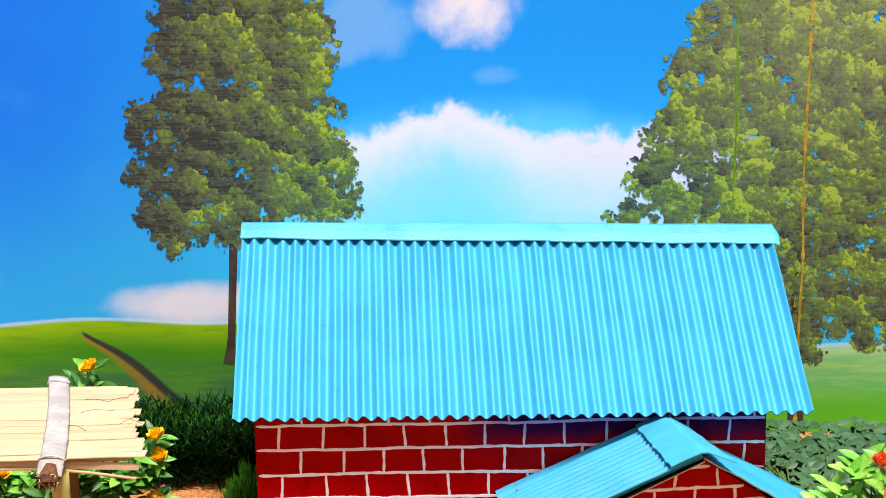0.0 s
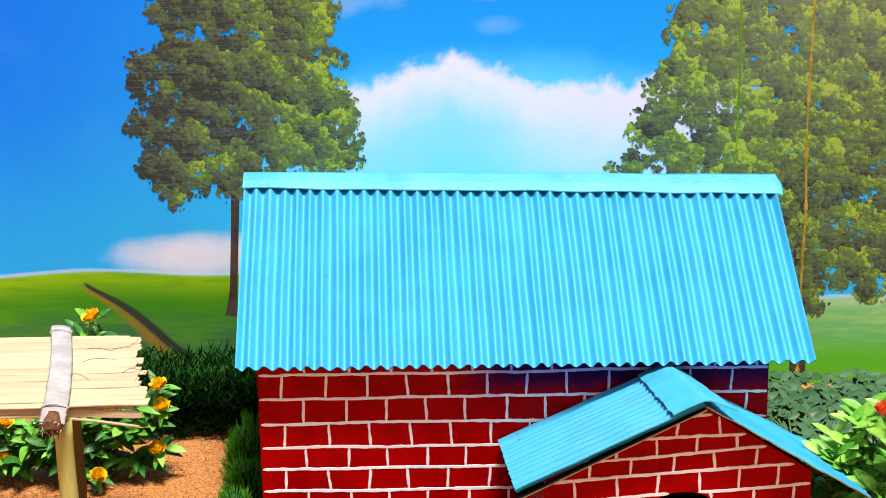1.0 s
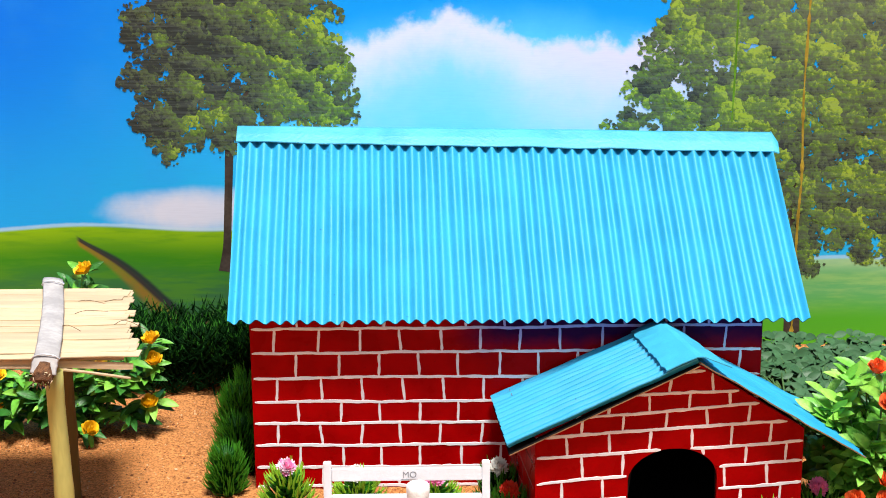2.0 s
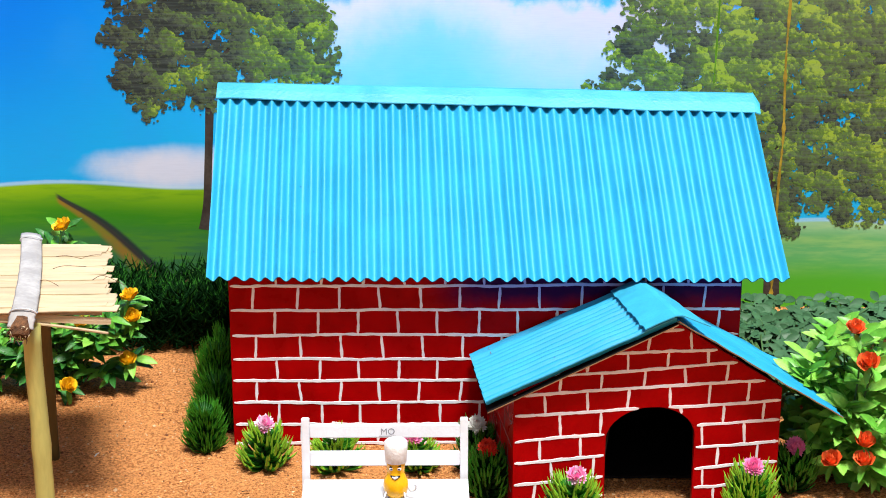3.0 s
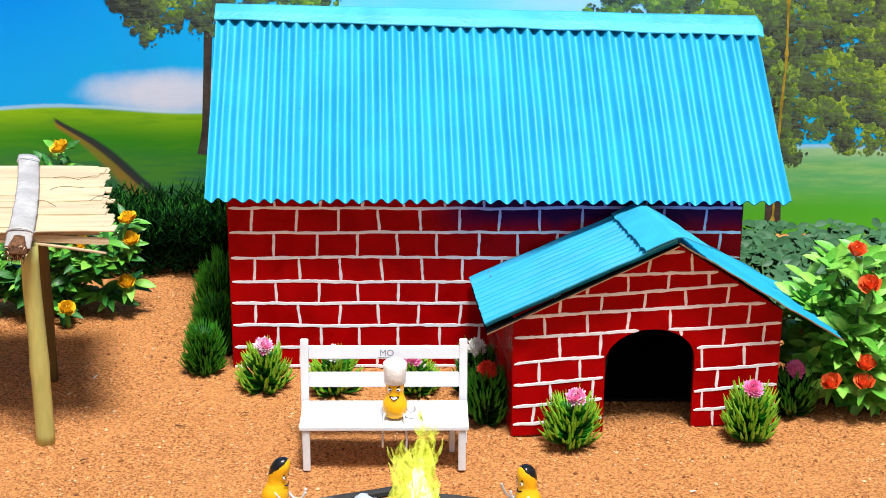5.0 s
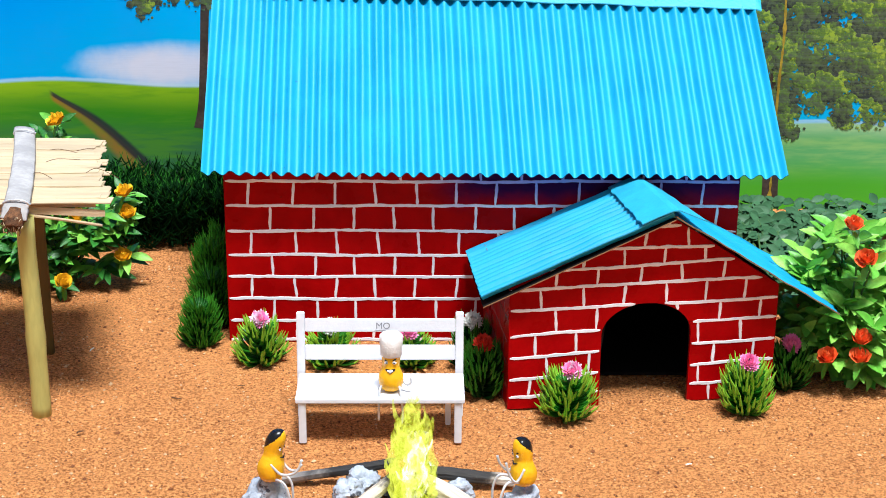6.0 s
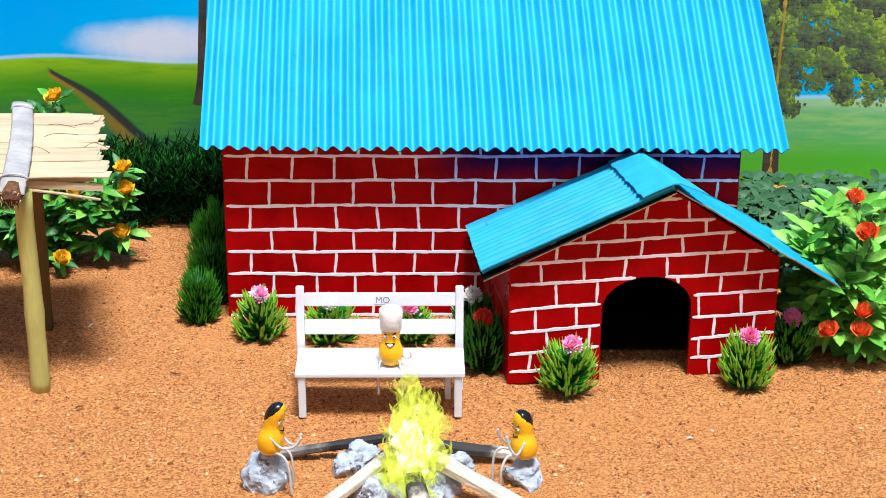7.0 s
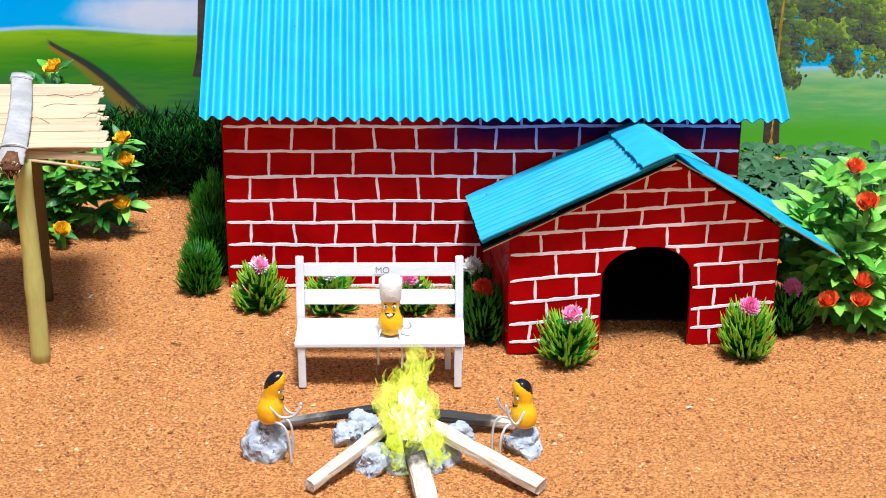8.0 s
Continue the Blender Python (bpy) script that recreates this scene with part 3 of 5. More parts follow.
# ---- model house ----
def stroke(g, pts, width, n, lift, mat=0, seed=0.0):
    """A hand-painted line through pts with uneven width and round ends; n is the outward normal."""
    pts = [Vector(q) for q in pts]
    L = (pts[-1] - pts[0]).length
    k = max(4, int(L / 0.0022))
    d = (pts[-1] - pts[0]).normalized()
    s = n.cross(d)
    vs, fs = [], []
    for i in range(k + 1):
        t = i / k
        j = min(int(t * (len(pts) - 1)), len(pts) - 2)
        q = pts[j].lerp(pts[j + 1], t * (len(pts) - 1) - j)
        e = min(t, 1 - t) * L
        w = width / 2 * (1 + 0.45 * noise.noise((L * 900 + t * L * 260, seed, 1.0))) * min(1.0, 0.45 + e / (width * 0.7))
        q = q + s * (0.00035 * noise.noise((t * L * 150, seed * 1.7, 5.0)))
        vs += [q - s * w, q - s * w * 0.75 + n * lift, q + s * w * 0.75 + n * lift, q + s * w]
    for i in range(k):
        o = 4 * i
        for a in range(3):
            fs.append((o + a, o + 4 + a, o + 5 + a, o + 1 + a))
    fs += [(0, 1, 2, 3), (4 * k + 3, 4 * k + 2, 4 * k + 1, 4 * k)]
    g.add(vs, fs, mat, False)


def board(g, O, u, n, us, lo, hi, thick, mat=0):
    """An upright board on the line O + u*s, between heights lo(s) and hi(s), thick behind its face."""
    vs, fs = [], []
    rows = [s for s in us if hi(s) > lo(s) + 1e-5]
    for s in rows:
        for back in (0, 1):
            q = O + u * s - n * thick * back
            vs += [q + Vector((0, 0, lo(s))), q + Vector((0, 0, hi(s)))]
    for i in range(len(rows) - 1):
        a, b = 4 * i, 4 * i + 4
        fs += [(a, b, b + 1, a + 1), (a + 2, a + 3, b + 3, b + 2), (a + 1, b + 1, b + 3, a + 3), (a, a + 2, b + 2, b)]
    e = 4 * (len(rows) - 1)
    fs += [(0, 1, 3, 2), (e, e + 2, e + 3, e + 1)]
    g.add(vs, fs, mat)


def brickwork(parent, O, u, n, width, courses, first, pitch, lo, hi, mat, joint, margin=0.0012, line=0.00172, cuts=(), seed=0.0, slopes=None, longer=1.08):
    """Bricks as thin raised pieces and the hand-painted white joints between them."""
    def zline(i, s):
        return courses[i] + (slopes[i] * s if slopes else 0.0) + 0.0007 * noise.noise((s * 30, i * 3.1, seed)) + 0.0004 * noise.noise((s * 8, i * 1.3, seed + 4))

    for i in range(len(courses) - 1):
        xs, s = [0.0], first[i % len(first)] + rnd(-0.0008, 0.0008)
        k = 0
        while s < width - 0.004:
            xs.append(s)
            s += pitch * (longer if k == 0 else 1.0) + rnd(-0.0011, 0.0011)
            k += 1
        xs.append(width)
        for a, b in zip(xs[:-1], xs[1:]):
            a2, b2 = a + (0.0003 if a > 0 else 0.0001), b - (0.0003 if b < width else 0.0001)
            us = sorted(set([a2, b2] + [a2 + (b2 - a2) * j / 4 for j in range(1, 4)] + [c for c in cuts if a2 < c < b2]))
            runs, run = [], []
            for s2 in us:
                top, bot = min(zline(i, s2) - 0.0003, hi(s2)), max(zline(i + 1, s2) + 0.0003, lo(s2))
                if top > bot + 0.0004:
                    run.append((s2, bot, top))
                elif run:
                    runs.append(run)
                    run = []
            if run:
                runs.append(run)
            for run in runs:
                if len(run) < 2:
                    continue
                g = Geo()
                table = {q[0]: q for q in run}
                board(g, O + n * 0.00022, u, n, [q[0] for q in run], lambda s3: table[s3][1], lambda s3: table[s3][2], 0.0002)
                g.make("brick", mat, parent)
            if 0 < a:
                t0, b0 = min(zline(i, a), hi(a)), max(zline(i + 1, a), lo(a))
                if t0 - b0 > 0.003:
                    g = Geo()
                    lean = rnd(-0.0006, 0.0006)
                    stroke(g, [O + u * (a + lean) + Vector((0, 0, t0)), O + u * (a + lean * 0.2) + Vector((0, 0, (t0 + b0) / 2)), O + u * (a - lean) + Vector((0, 0, b0))], line, n, 0.00040, 0, seed + i + a * 50)
                    g.make("joint_line", joint, parent)
    for i in range(len(courses)):
        run = []
        end = width - margin * 0.5
        for s in list(np.arange(margin * rnd(0.6, 1.1), end, 0.0022)) + [end]:
            z = zline(i, s)
            inside = lo(s) + 0.0003 < z < hi(s) - 0.0003
            if inside:
                run.append(O + u * s + Vector((0, 0, z)))
            if (not inside or s == end) and run:
                if len(run) > 3:
                    g = Geo()
                    stroke(g, run, line * 1.12, n, 0.00048, 0, seed + i * 7.7)
                    g.make("joint_line", joint, parent)
                run = []


def corrugated(g, c00, c10, c11, c01, flutes, amp, thick, rows=16, mat=0, edge=1, per=10, wild=0.00025, seed=0.0, crush=0.0):
    """A fluted sheet over four corners; flutes are counted from c00 to c10 and run towards c01 and c11."""
    c00, c10, c11, c01 = map(Vector, (c00, c10, c11, c01))
    up = (c10 - c00).cross(c01 - c00).normalized()
    if up.z < 0:
        up = -up
    nx = flutes * per
    tops, lows = [], []
    for j in range(rows + 1):
        t = j / rows
        for i in range(nx + 1):
            s = i / nx
            s2 = s + 0.18 / flutes * noise.noise((s * flutes * 0.45, seed, 0)) + 0.05 / flutes * noise.noise((s * flutes * 0.8, t * 2.5, seed))
            q = c00.lerp(c10, s).lerp(c01.lerp(c11, s), t)
            w = (0.5 + 0.5 * math.cos(2 * math.pi * flutes * s2))
            a = amp * (1 + 0.25 * noise.noise((s * flutes * 0.5, t * 2.0, seed + 9))) * (1 - crush * (0.5 + 0.5 * noise.noise((s * 6, t * 5, seed))))
            h = a * w + wild * noise.noise((s * 9, t * 7, seed + 2)) * 2 + wild * 0.4 * noise.noise((s * 60, t * 30, seed + 3))
            slip = 0.0009 * noise.noise((s * 14, seed, 8)) * t + 0.0004 * noise.noise((s * 90, seed, 8)) * t
            q = q + (c01 - c00).normalized() * slip
            tops.append(q + up * (h + thick))
            lows.append(q + up * h)
    n = nx + 1
    o = len(tops)
    fs = [(j * n + i, j * n + i + 1, (j + 1) * n + i + 1, (j + 1) * n + i) for j in range(rows) for i in range(nx)]
    g.add(tops + lows, fs + [tuple(o + i for i in f[::-1]) for f in fs], mat, True)
    base = len(g.v) - 2 * o
    rim = [(i, i + 1) for i in range(nx)] + [(rows * n + i, rows * n + i + 1) for i in range(nx)] + [(j * n, (j + 1) * n) for j in range(rows)] + [(j * n + nx, (j + 1) * n + nx) for j in range(rows)]
    for a, b in rim:
        q0 = len(g.v)
        g.v += [g.v[base + a], g.v[base + b], g.v[base + o + b], g.v[base + o + a]]
        g.f.append([q0, q0 + 1, q0 + 2, q0 + 3])
        g.m.append(edge)
        g.s.append(False)


def bent_strip(g, left, right, drop_l, drop_r, thick, mat=0, waves=0.0006, seed=0.0, n=60):
    """A cap over a ridge from left to right; drops are vectors down each face at both ends (front_left, back_left), (front_right, back_right)."""
    left, right = Vector(left), Vector(right)
    vs = []
    for i in range(n + 1):
        t = i / n
        top = left.lerp(right, t) + Vector((0, 0, 0.0004 * noise.noise((t * 7, seed, 0))))
        f = Vector(drop_l[0]).lerp(Vector(drop_r[0]), t) * (1 + 0.05 * noise.noise((t * 12, seed, 2)))
        b = Vector(drop_l[1]).lerp(Vector(drop_r[1]), t)
        sag = Vector((0, 0, waves * noise.noise((t * 10, seed, 5))))
        vs += [top + f + sag, top + f * 0.55 + sag * 0.5 + Vector((0, 0, 0.0002)), top + f * 0.10 - Vector((0, 0, 0.0001)), top + b * 0.10 - Vector((0, 0, 0.0001)), top + b]
        vs += [q - Vector((0, 0, thick)) for q in vs[-5:]]
    fs = []
    for i in range(n):
        a, b = 10 * i, 10 * i + 10
        for k in range(4):
            fs += [(a + k, b + k, b + k + 1, a + k + 1), (a + 5 + k, a + 6 + k, b + 6 + k, b + 5 + k)]
        fs += [(a, a + 5, b + 5, b), (a + 4, b + 4, b + 9, a + 9)]
    for a in (0, 10 * n):
        fs += [(a + k, a + k + 1, a + k + 6, a + k + 5) for k in range(4)]
    g.add(vs, fs, mat, False)


HX0, HX1, HD, HT = 0.0095, 0.2905, 0.212, 0.1035
EAVE_Y, EAVE_Z, RIDGE_Y, RIDGE_Z, RIDGE_ZR = -0.0125, 0.1015, 0.1050, 0.1815, 0.1745
PO = Vector((0.1611, -0.0870, 0))
PU = Vector((0.9934, 0.1147, 0))
PN = Vector((0.1147, -0.9934, 0))
PW, APEX = 0.1395, 0.0803
ARCH0, ARCH1, SPRING, ARCH_TOP = 0.0478, 0.0945, 0.0385, 0.0555


def porch_lo(s):
    if s <= ARCH0 or s >= ARCH1:
        return 0.0
    c, r = (ARCH0 + ARCH1) / 2, (ARCH1 - ARCH0) / 2
    return SPRING + (ARCH_TOP - SPRING) * math.sqrt(max(0.0, 1 - ((s - c) / r) ** 2))


def porch_hi(s):
    return 0.1022 - (APEX - s) * 0.446 if s < APEX else 0.1022 - (s - APEX) * 0.666


def build_house():
    house = empty("model_house", pose((HX0 + HX1) / 2, 0, 0))
    base = Matrix.Translation((-(HX0 + HX1) / 2, 0, 0))
    X = Vector((1, 0, 0))
    flat = lambda s: 0.0
    tall = lambda s: HT

    def whole(g, name, mats, label="", parent=house):
        ob = g.make(name, mats, parent, label)
        if parent is house:
            ob.matrix_basis = base
        return ob

    W = HX1 - HX0
    g = Geo()
    door0, door1 = 0.170, 0.262
    gap = lambda s: 0.062 if door0 < s < door1 else 0.0
    us = [0, 0.05, 0.10, 0.15, door0, door0 + 1e-5, door1 - 1e-5, door1, W]
    board(g, Vector((HX0, 0, 0)), X, Vector((0, -1, 0)), us, gap, tall, 0.002)
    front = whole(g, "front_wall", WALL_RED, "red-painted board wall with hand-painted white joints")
    g = Geo()
    gable = lambda s: HT + (RIDGE_ZR - 0.004 - HT) * (1 - abs(s - HD / 2) / (HD / 2))
    for x, n in ((HX0, -1), (HX1, 1)):
        g = Geo()
        board(g, Vector((x, 0.0021, 0)), Vector((0, 1, 0)), Vector((n, 0, 0)), list(np.linspace(0, HD, 13)), flat, gable, 0.002)
        whole(g, "side_wall", RED)
    g = Geo()
    board(g, Vector((HX0, HD + 0.002, 0)), X, Vector((0, 1, 0)), [0, W], flat, tall, 0.002)
    whole(g, "back_wall", RED)
    g = Geo()
    # Added near-black floors and partition; they keep the doorway dark like deep shade.
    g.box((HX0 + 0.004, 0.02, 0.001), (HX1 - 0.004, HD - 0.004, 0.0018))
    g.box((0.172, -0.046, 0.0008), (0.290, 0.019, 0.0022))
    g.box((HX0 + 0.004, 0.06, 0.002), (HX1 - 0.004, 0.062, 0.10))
    whole(g, "inner_shade_lining", INSIDE_SHADE)
    # roof: two fluted sheets and a cap
    g = Geo()
    # The sheet's rim takes the shadow colour, darkening the scalloped eave.
    corrugated(g, (-0.0045, RIDGE_Y, RIDGE_Z), (0.3105, RIDGE_Y, RIDGE_ZR), (0.3130, EAVE_Y, EAVE_Z - 0.0015), (-0.0005, EAVE_Y, EAVE_Z), 40, 0.0037, 0.0006, 22, seed=1.0, per=12)
    whole(g, "front_roof_sheet", [BLUE, EDGE_SHADOW], "bright blue painted corrugated roof sheet")
    g = Geo()
    corrugated(g, (0.3105, RIDGE_Y, RIDGE_ZR), (-0.0045, RIDGE_Y, RIDGE_Z), (-0.0015, 0.2225, EAVE_Z), (0.3115, 0.2225, EAVE_Z), 40, 0.0019, 0.0005, 8, per=6, seed=2.0)
    whole(g, "back_roof_sheet", [BLUE, BLUE])
    g = Geo()
    fd = Vector((0, EAVE_Y - RIDGE_Y, EAVE_Z - RIDGE_Z)).normalized()
    bd = Vector((0, -fd.y, fd.z))
    bent_strip(g, (-0.0050, RIDGE_Y, RIDGE_Z + 0.0062), (0.3115, RIDGE_Y, RIDGE_ZR + 0.0062), (fd * 0.0135, bd * 0.014), (fd * 0.0165, bd * 0.014), 0.0006, seed=3.0)
    g.add([(0.3115, RIDGE_Y, RIDGE_ZR + 0.0062), (0.3150, RIDGE_Y - 0.006, RIDGE_ZR + 0.0005), (0.3145, RIDGE_Y - 0.0135, RIDGE_ZR - 0.0042), (0.3112, RIDGE_Y - 0.0130, RIDGE_ZR - 0.0032),
           (0.3113, RIDGE_Y, RIDGE_ZR + 0.0056), (0.3146, RIDGE_Y - 0.006, RIDGE_ZR - 0.0001), (0.3141, RIDGE_Y - 0.0135, RIDGE_ZR - 0.0048), (0.3108, RIDGE_Y - 0.0130, RIDGE_ZR - 0.0038)],
          [(0, 1, 2, 3), (7, 6, 5, 4), (0, 4, 5, 1), (1, 5, 6, 2), (2, 6, 7, 3), (3, 7, 4, 0)])
    whole(g, "ridge_cap", BLUE_CAP, "pale blue folded card ridge cap")
    # front bricks
    courses = [HT - 0.002, 0.0950, 0.0810, 0.0665, 0.0525, 0.0395, 0.0265, 0.0135, 0.0022]
    front.matrix_basis = base
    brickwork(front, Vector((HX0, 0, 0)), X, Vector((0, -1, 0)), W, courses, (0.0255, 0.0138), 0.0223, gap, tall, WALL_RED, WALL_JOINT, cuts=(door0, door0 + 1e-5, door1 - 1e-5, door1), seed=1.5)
    # porch
    porch = whole(Geo(), "porch", RED, "red brick-painted porch with an arched doorway")
    cuts = [ARCH0, ARCH0 + 1e-5, ARCH1 - 1e-5, ARCH1, APEX] + [ARCH0 + (ARCH1 - ARCH0) * (0.5 - 0.5 * math.cos(math.pi * j / 16)) for j in range(1, 16)]
    us = sorted(set([0, PW] + cuts + [PW * j / 10 for j in range(11)]))
    g = Geo()
    board(g, PO, PU, PN, us, porch_lo, porch_hi, 0.0022)
    pf = g.make("porch_front", [RED], porch)
    wide = 0.0875
    for s, sign, depth in ((0.0, -1, wide), (PW, 1, wide - 0.0165)):
        g = Geo()
        q = PO + PU * s - PN * 0.0023
        board(g, q, -PN, PU * sign, [0, depth - 0.004], flat, lambda r, s=s: porch_hi(s) - r * 0.09, 0.002)
        g.make("porch_side", RED, porch)
    # Near-black sheets behind the porch walls stand in for the shade indoors.
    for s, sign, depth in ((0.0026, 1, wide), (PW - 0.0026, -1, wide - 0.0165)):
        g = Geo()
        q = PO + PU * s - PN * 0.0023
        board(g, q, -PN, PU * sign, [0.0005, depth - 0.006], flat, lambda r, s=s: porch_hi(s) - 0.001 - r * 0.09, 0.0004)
        g.make("porch_shade_lining", INSIDE_SHADE, porch)
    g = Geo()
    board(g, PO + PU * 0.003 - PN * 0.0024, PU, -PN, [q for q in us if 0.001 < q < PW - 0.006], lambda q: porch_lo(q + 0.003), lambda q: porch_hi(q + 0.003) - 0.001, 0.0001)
    g.make("porch_shade_lining", INSIDE_SHADE, porch)
    # left porch side: thin joint lines
    q = PO - PN * 0.0023
    for i in range(5):
        g = Geo()
        z = 0.011 + 0.0125 * i
        stroke(g, [q - PN * 0.001 + Vector((0, 0, z)), q - PN * 0.08 + Vector((0, 0, z + rnd(-0.001, 0.001)))], 0.0005, -PU, 0.0002, 0, i)
        g.make("joint_line", FAINT_JOINT, porch)
        for j in range(3):
            g = Geo()
            r = 0.012 + 0.024 * j + (i % 2) * 0.012
            stroke(g, [q - PN * r + Vector((0, 0, z)), q - PN * (r + rnd(-0.002, 0.002)) + Vector((0, 0, z - 0.0115))], 0.0005, -PU, 0.0002, 0, i * 3 + j)
            g.make("joint_line", FAINT_JOINT, porch)
    # porch roof
    RF, RB = PO + PU * APEX + PN * 0.0115 + Vector((0, 0, 0.1045)), Vector((0.2335, -0.0035, 0.0950))
    LF, LB = PO + PU * -0.0140 + PN * 0.0045 + Vector((0, 0, 0.0615)), Vector((0.1425, -0.0030, 0.0530))
    GF, GB = PO + PU * 0.1685 + PN * 0.0115 + Vector((0, 0, 0.0488)), Vector((0.3240, -0.0030, 0.0450))
    g = Geo()
    corrugated(g, RF, RB, LB, LF, 12, 0.0030, 0.0006, 24, 0, 1, per=9, wild=0.0003, seed=5.0, crush=0.25)
    g.make("porch_roof_sheet", [BLUE, BLUE], porch, "blue painted corrugated card with a ragged lower edge")
    g = Geo()
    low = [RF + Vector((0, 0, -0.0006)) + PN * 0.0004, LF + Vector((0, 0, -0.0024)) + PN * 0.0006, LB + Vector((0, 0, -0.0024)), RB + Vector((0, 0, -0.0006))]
    # Faces near-black for the shadowed gap under the sheet; only the edge is brown.
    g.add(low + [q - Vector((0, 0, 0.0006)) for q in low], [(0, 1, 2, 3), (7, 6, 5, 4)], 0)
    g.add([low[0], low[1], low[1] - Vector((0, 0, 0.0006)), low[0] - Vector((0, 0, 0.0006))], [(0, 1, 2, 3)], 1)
    g.make("porch_roof_liner", [INSIDE_SHADE, CARD], porch, "thin card liner, brown at the edge, painted black for shade")
    g = Geo()
    corrugated(g, RB, RF, GF, GB, 12, 0.0004, 0.0006, 24, 0, 1, per=7, wild=0.0005, seed=6.0)
    g.make("porch_roof_sheet", [BLUE, CARD], porch, "flattened blue painted card with a torn raw edge")
    ld, rd = (LF - RF).normalized(), (GF - RF).normalized()
    g = Geo()
    lift = Vector((0, 0, 0.0052))
    bent_strip(g, RF + lift + PN * 0.0012, RB + lift, (ld * 0.0185, rd * 0.019 + Vector((0, 0, 0.0030))), (ld * 0.0170, rd * 0.014), 0.0006, seed=8.0, waves=0.0008, n=24)
    g.make("porch_ridge_cap", BLUE_CAP, porch, "folded blue card cap with a creased front end")
    pc = [0.1085, 0.0963, 0.0859, 0.0741, 0.0653, 0.0538, 0.0403, 0.0281, 0.0162, 0.0062, -0.0070]
    ps = [0.0, 0.0047, -0.0068, 0.0325, 0.0130, 0.0163, 0.0358, 0.0379, 0.0393, 0.0326, 0.03]
    offsets = (0.0155, 0.0246, 0.0149, 0.0237, 0.0154, 0.0238, 0.0131, 0.0193, 0.0113, 0.0193)
    brickwork(pf, PO, PU, PN, PW, pc, offsets, 0.0214, porch_lo, porch_hi, RED, CHALK, margin=0.0008, cuts=cuts, seed=6.5, slopes=ps, longer=1.0)
    tagged(house, "model brick house of painted card with a blue corrugated roof", "model house")
    return house


build_house()


# ---- white bench ----
def build_bench():
    y0, y1 = -0.1270, -0.0960
    bench = empty("bench", pose(0.0970, -0.111, 0))
    off = Vector((-0.0970, 0.111, 0))
    mv = Matrix.Translation(off)

    def piece(name, lo, hi, m=Matrix(), bevel=0.0004, label=""):
        g = Geo()
        g.box(lo, hi, 0, mv @ m, bevel)
        return g.make(name, WHITE, bench, label)

    piece("seat", (0.0558, y0, 0.0218), (0.1382, y1, 0.0242), label="broad white plank seat")
    for x in (0.0572, 0.1332):
        piece("leg", (x, y0 + 0.0006, 0), (x + 0.0036, y0 + 0.0044, 0.0217), label="worn white front leg with grey scuffs")
    piece("leg", (0.1290, -0.1060, 0), (0.1318, -0.1030, 0.0217), label="slim white inner support under the seat")
    lean = Matrix.Translation((0, -0.096, 0)) @ Matrix.Rotation(radians(-5), 4, "X") @ Matrix.Translation((0, 0.096, 0))
    for x in (0.0545, 0.1342):
        piece("back_post", (x, -0.0960, 0), (x + 0.0040, -0.0925, 0.0550), lean)
    piece("back_slat", (0.0586, -0.0957, 0.0450), (0.1341, -0.0935, 0.0517), lean)
    piece("back_slat", (0.0586, -0.0957, 0.0302), (0.1341, -0.0935, 0.0378), lean)
    cu = bpy.data.curves.new("lettering", "FONT")
    cu.body, cu.size, cu.align_x = "MO", 0.0046, "CENTER"
    tmp = bpy.data.objects.new("lettering", cu)
    scene.collection.objects.link(tmp)
    bpy.context.view_layer.update()
    me = bpy.data.meshes.new_from_object(tmp.evaluated_get(bpy.context.evaluated_depsgraph_get()))
    bpy.data.objects.remove(tmp)
    me.materials.clear()
    me.materials.append(GREY_INK)
    t = new("lettering", me)
    t.parent = bench
    t.matrix_basis = mv @ lean @ pose(0.0978, -0.09585, 0.0468, 90, 0, 0)
    t["label"] = "small grey printed letters"
    g = Geo()
    g.box((0.0935, -0.09586, 0.0459), (0.1020, -0.0957, 0.0461), 0, mv @ lean)
    g.make("underline", GREY_INK, bench)
    tagged(bench, "small white painted wooden bench with a slatted back", "bench")


build_bench()


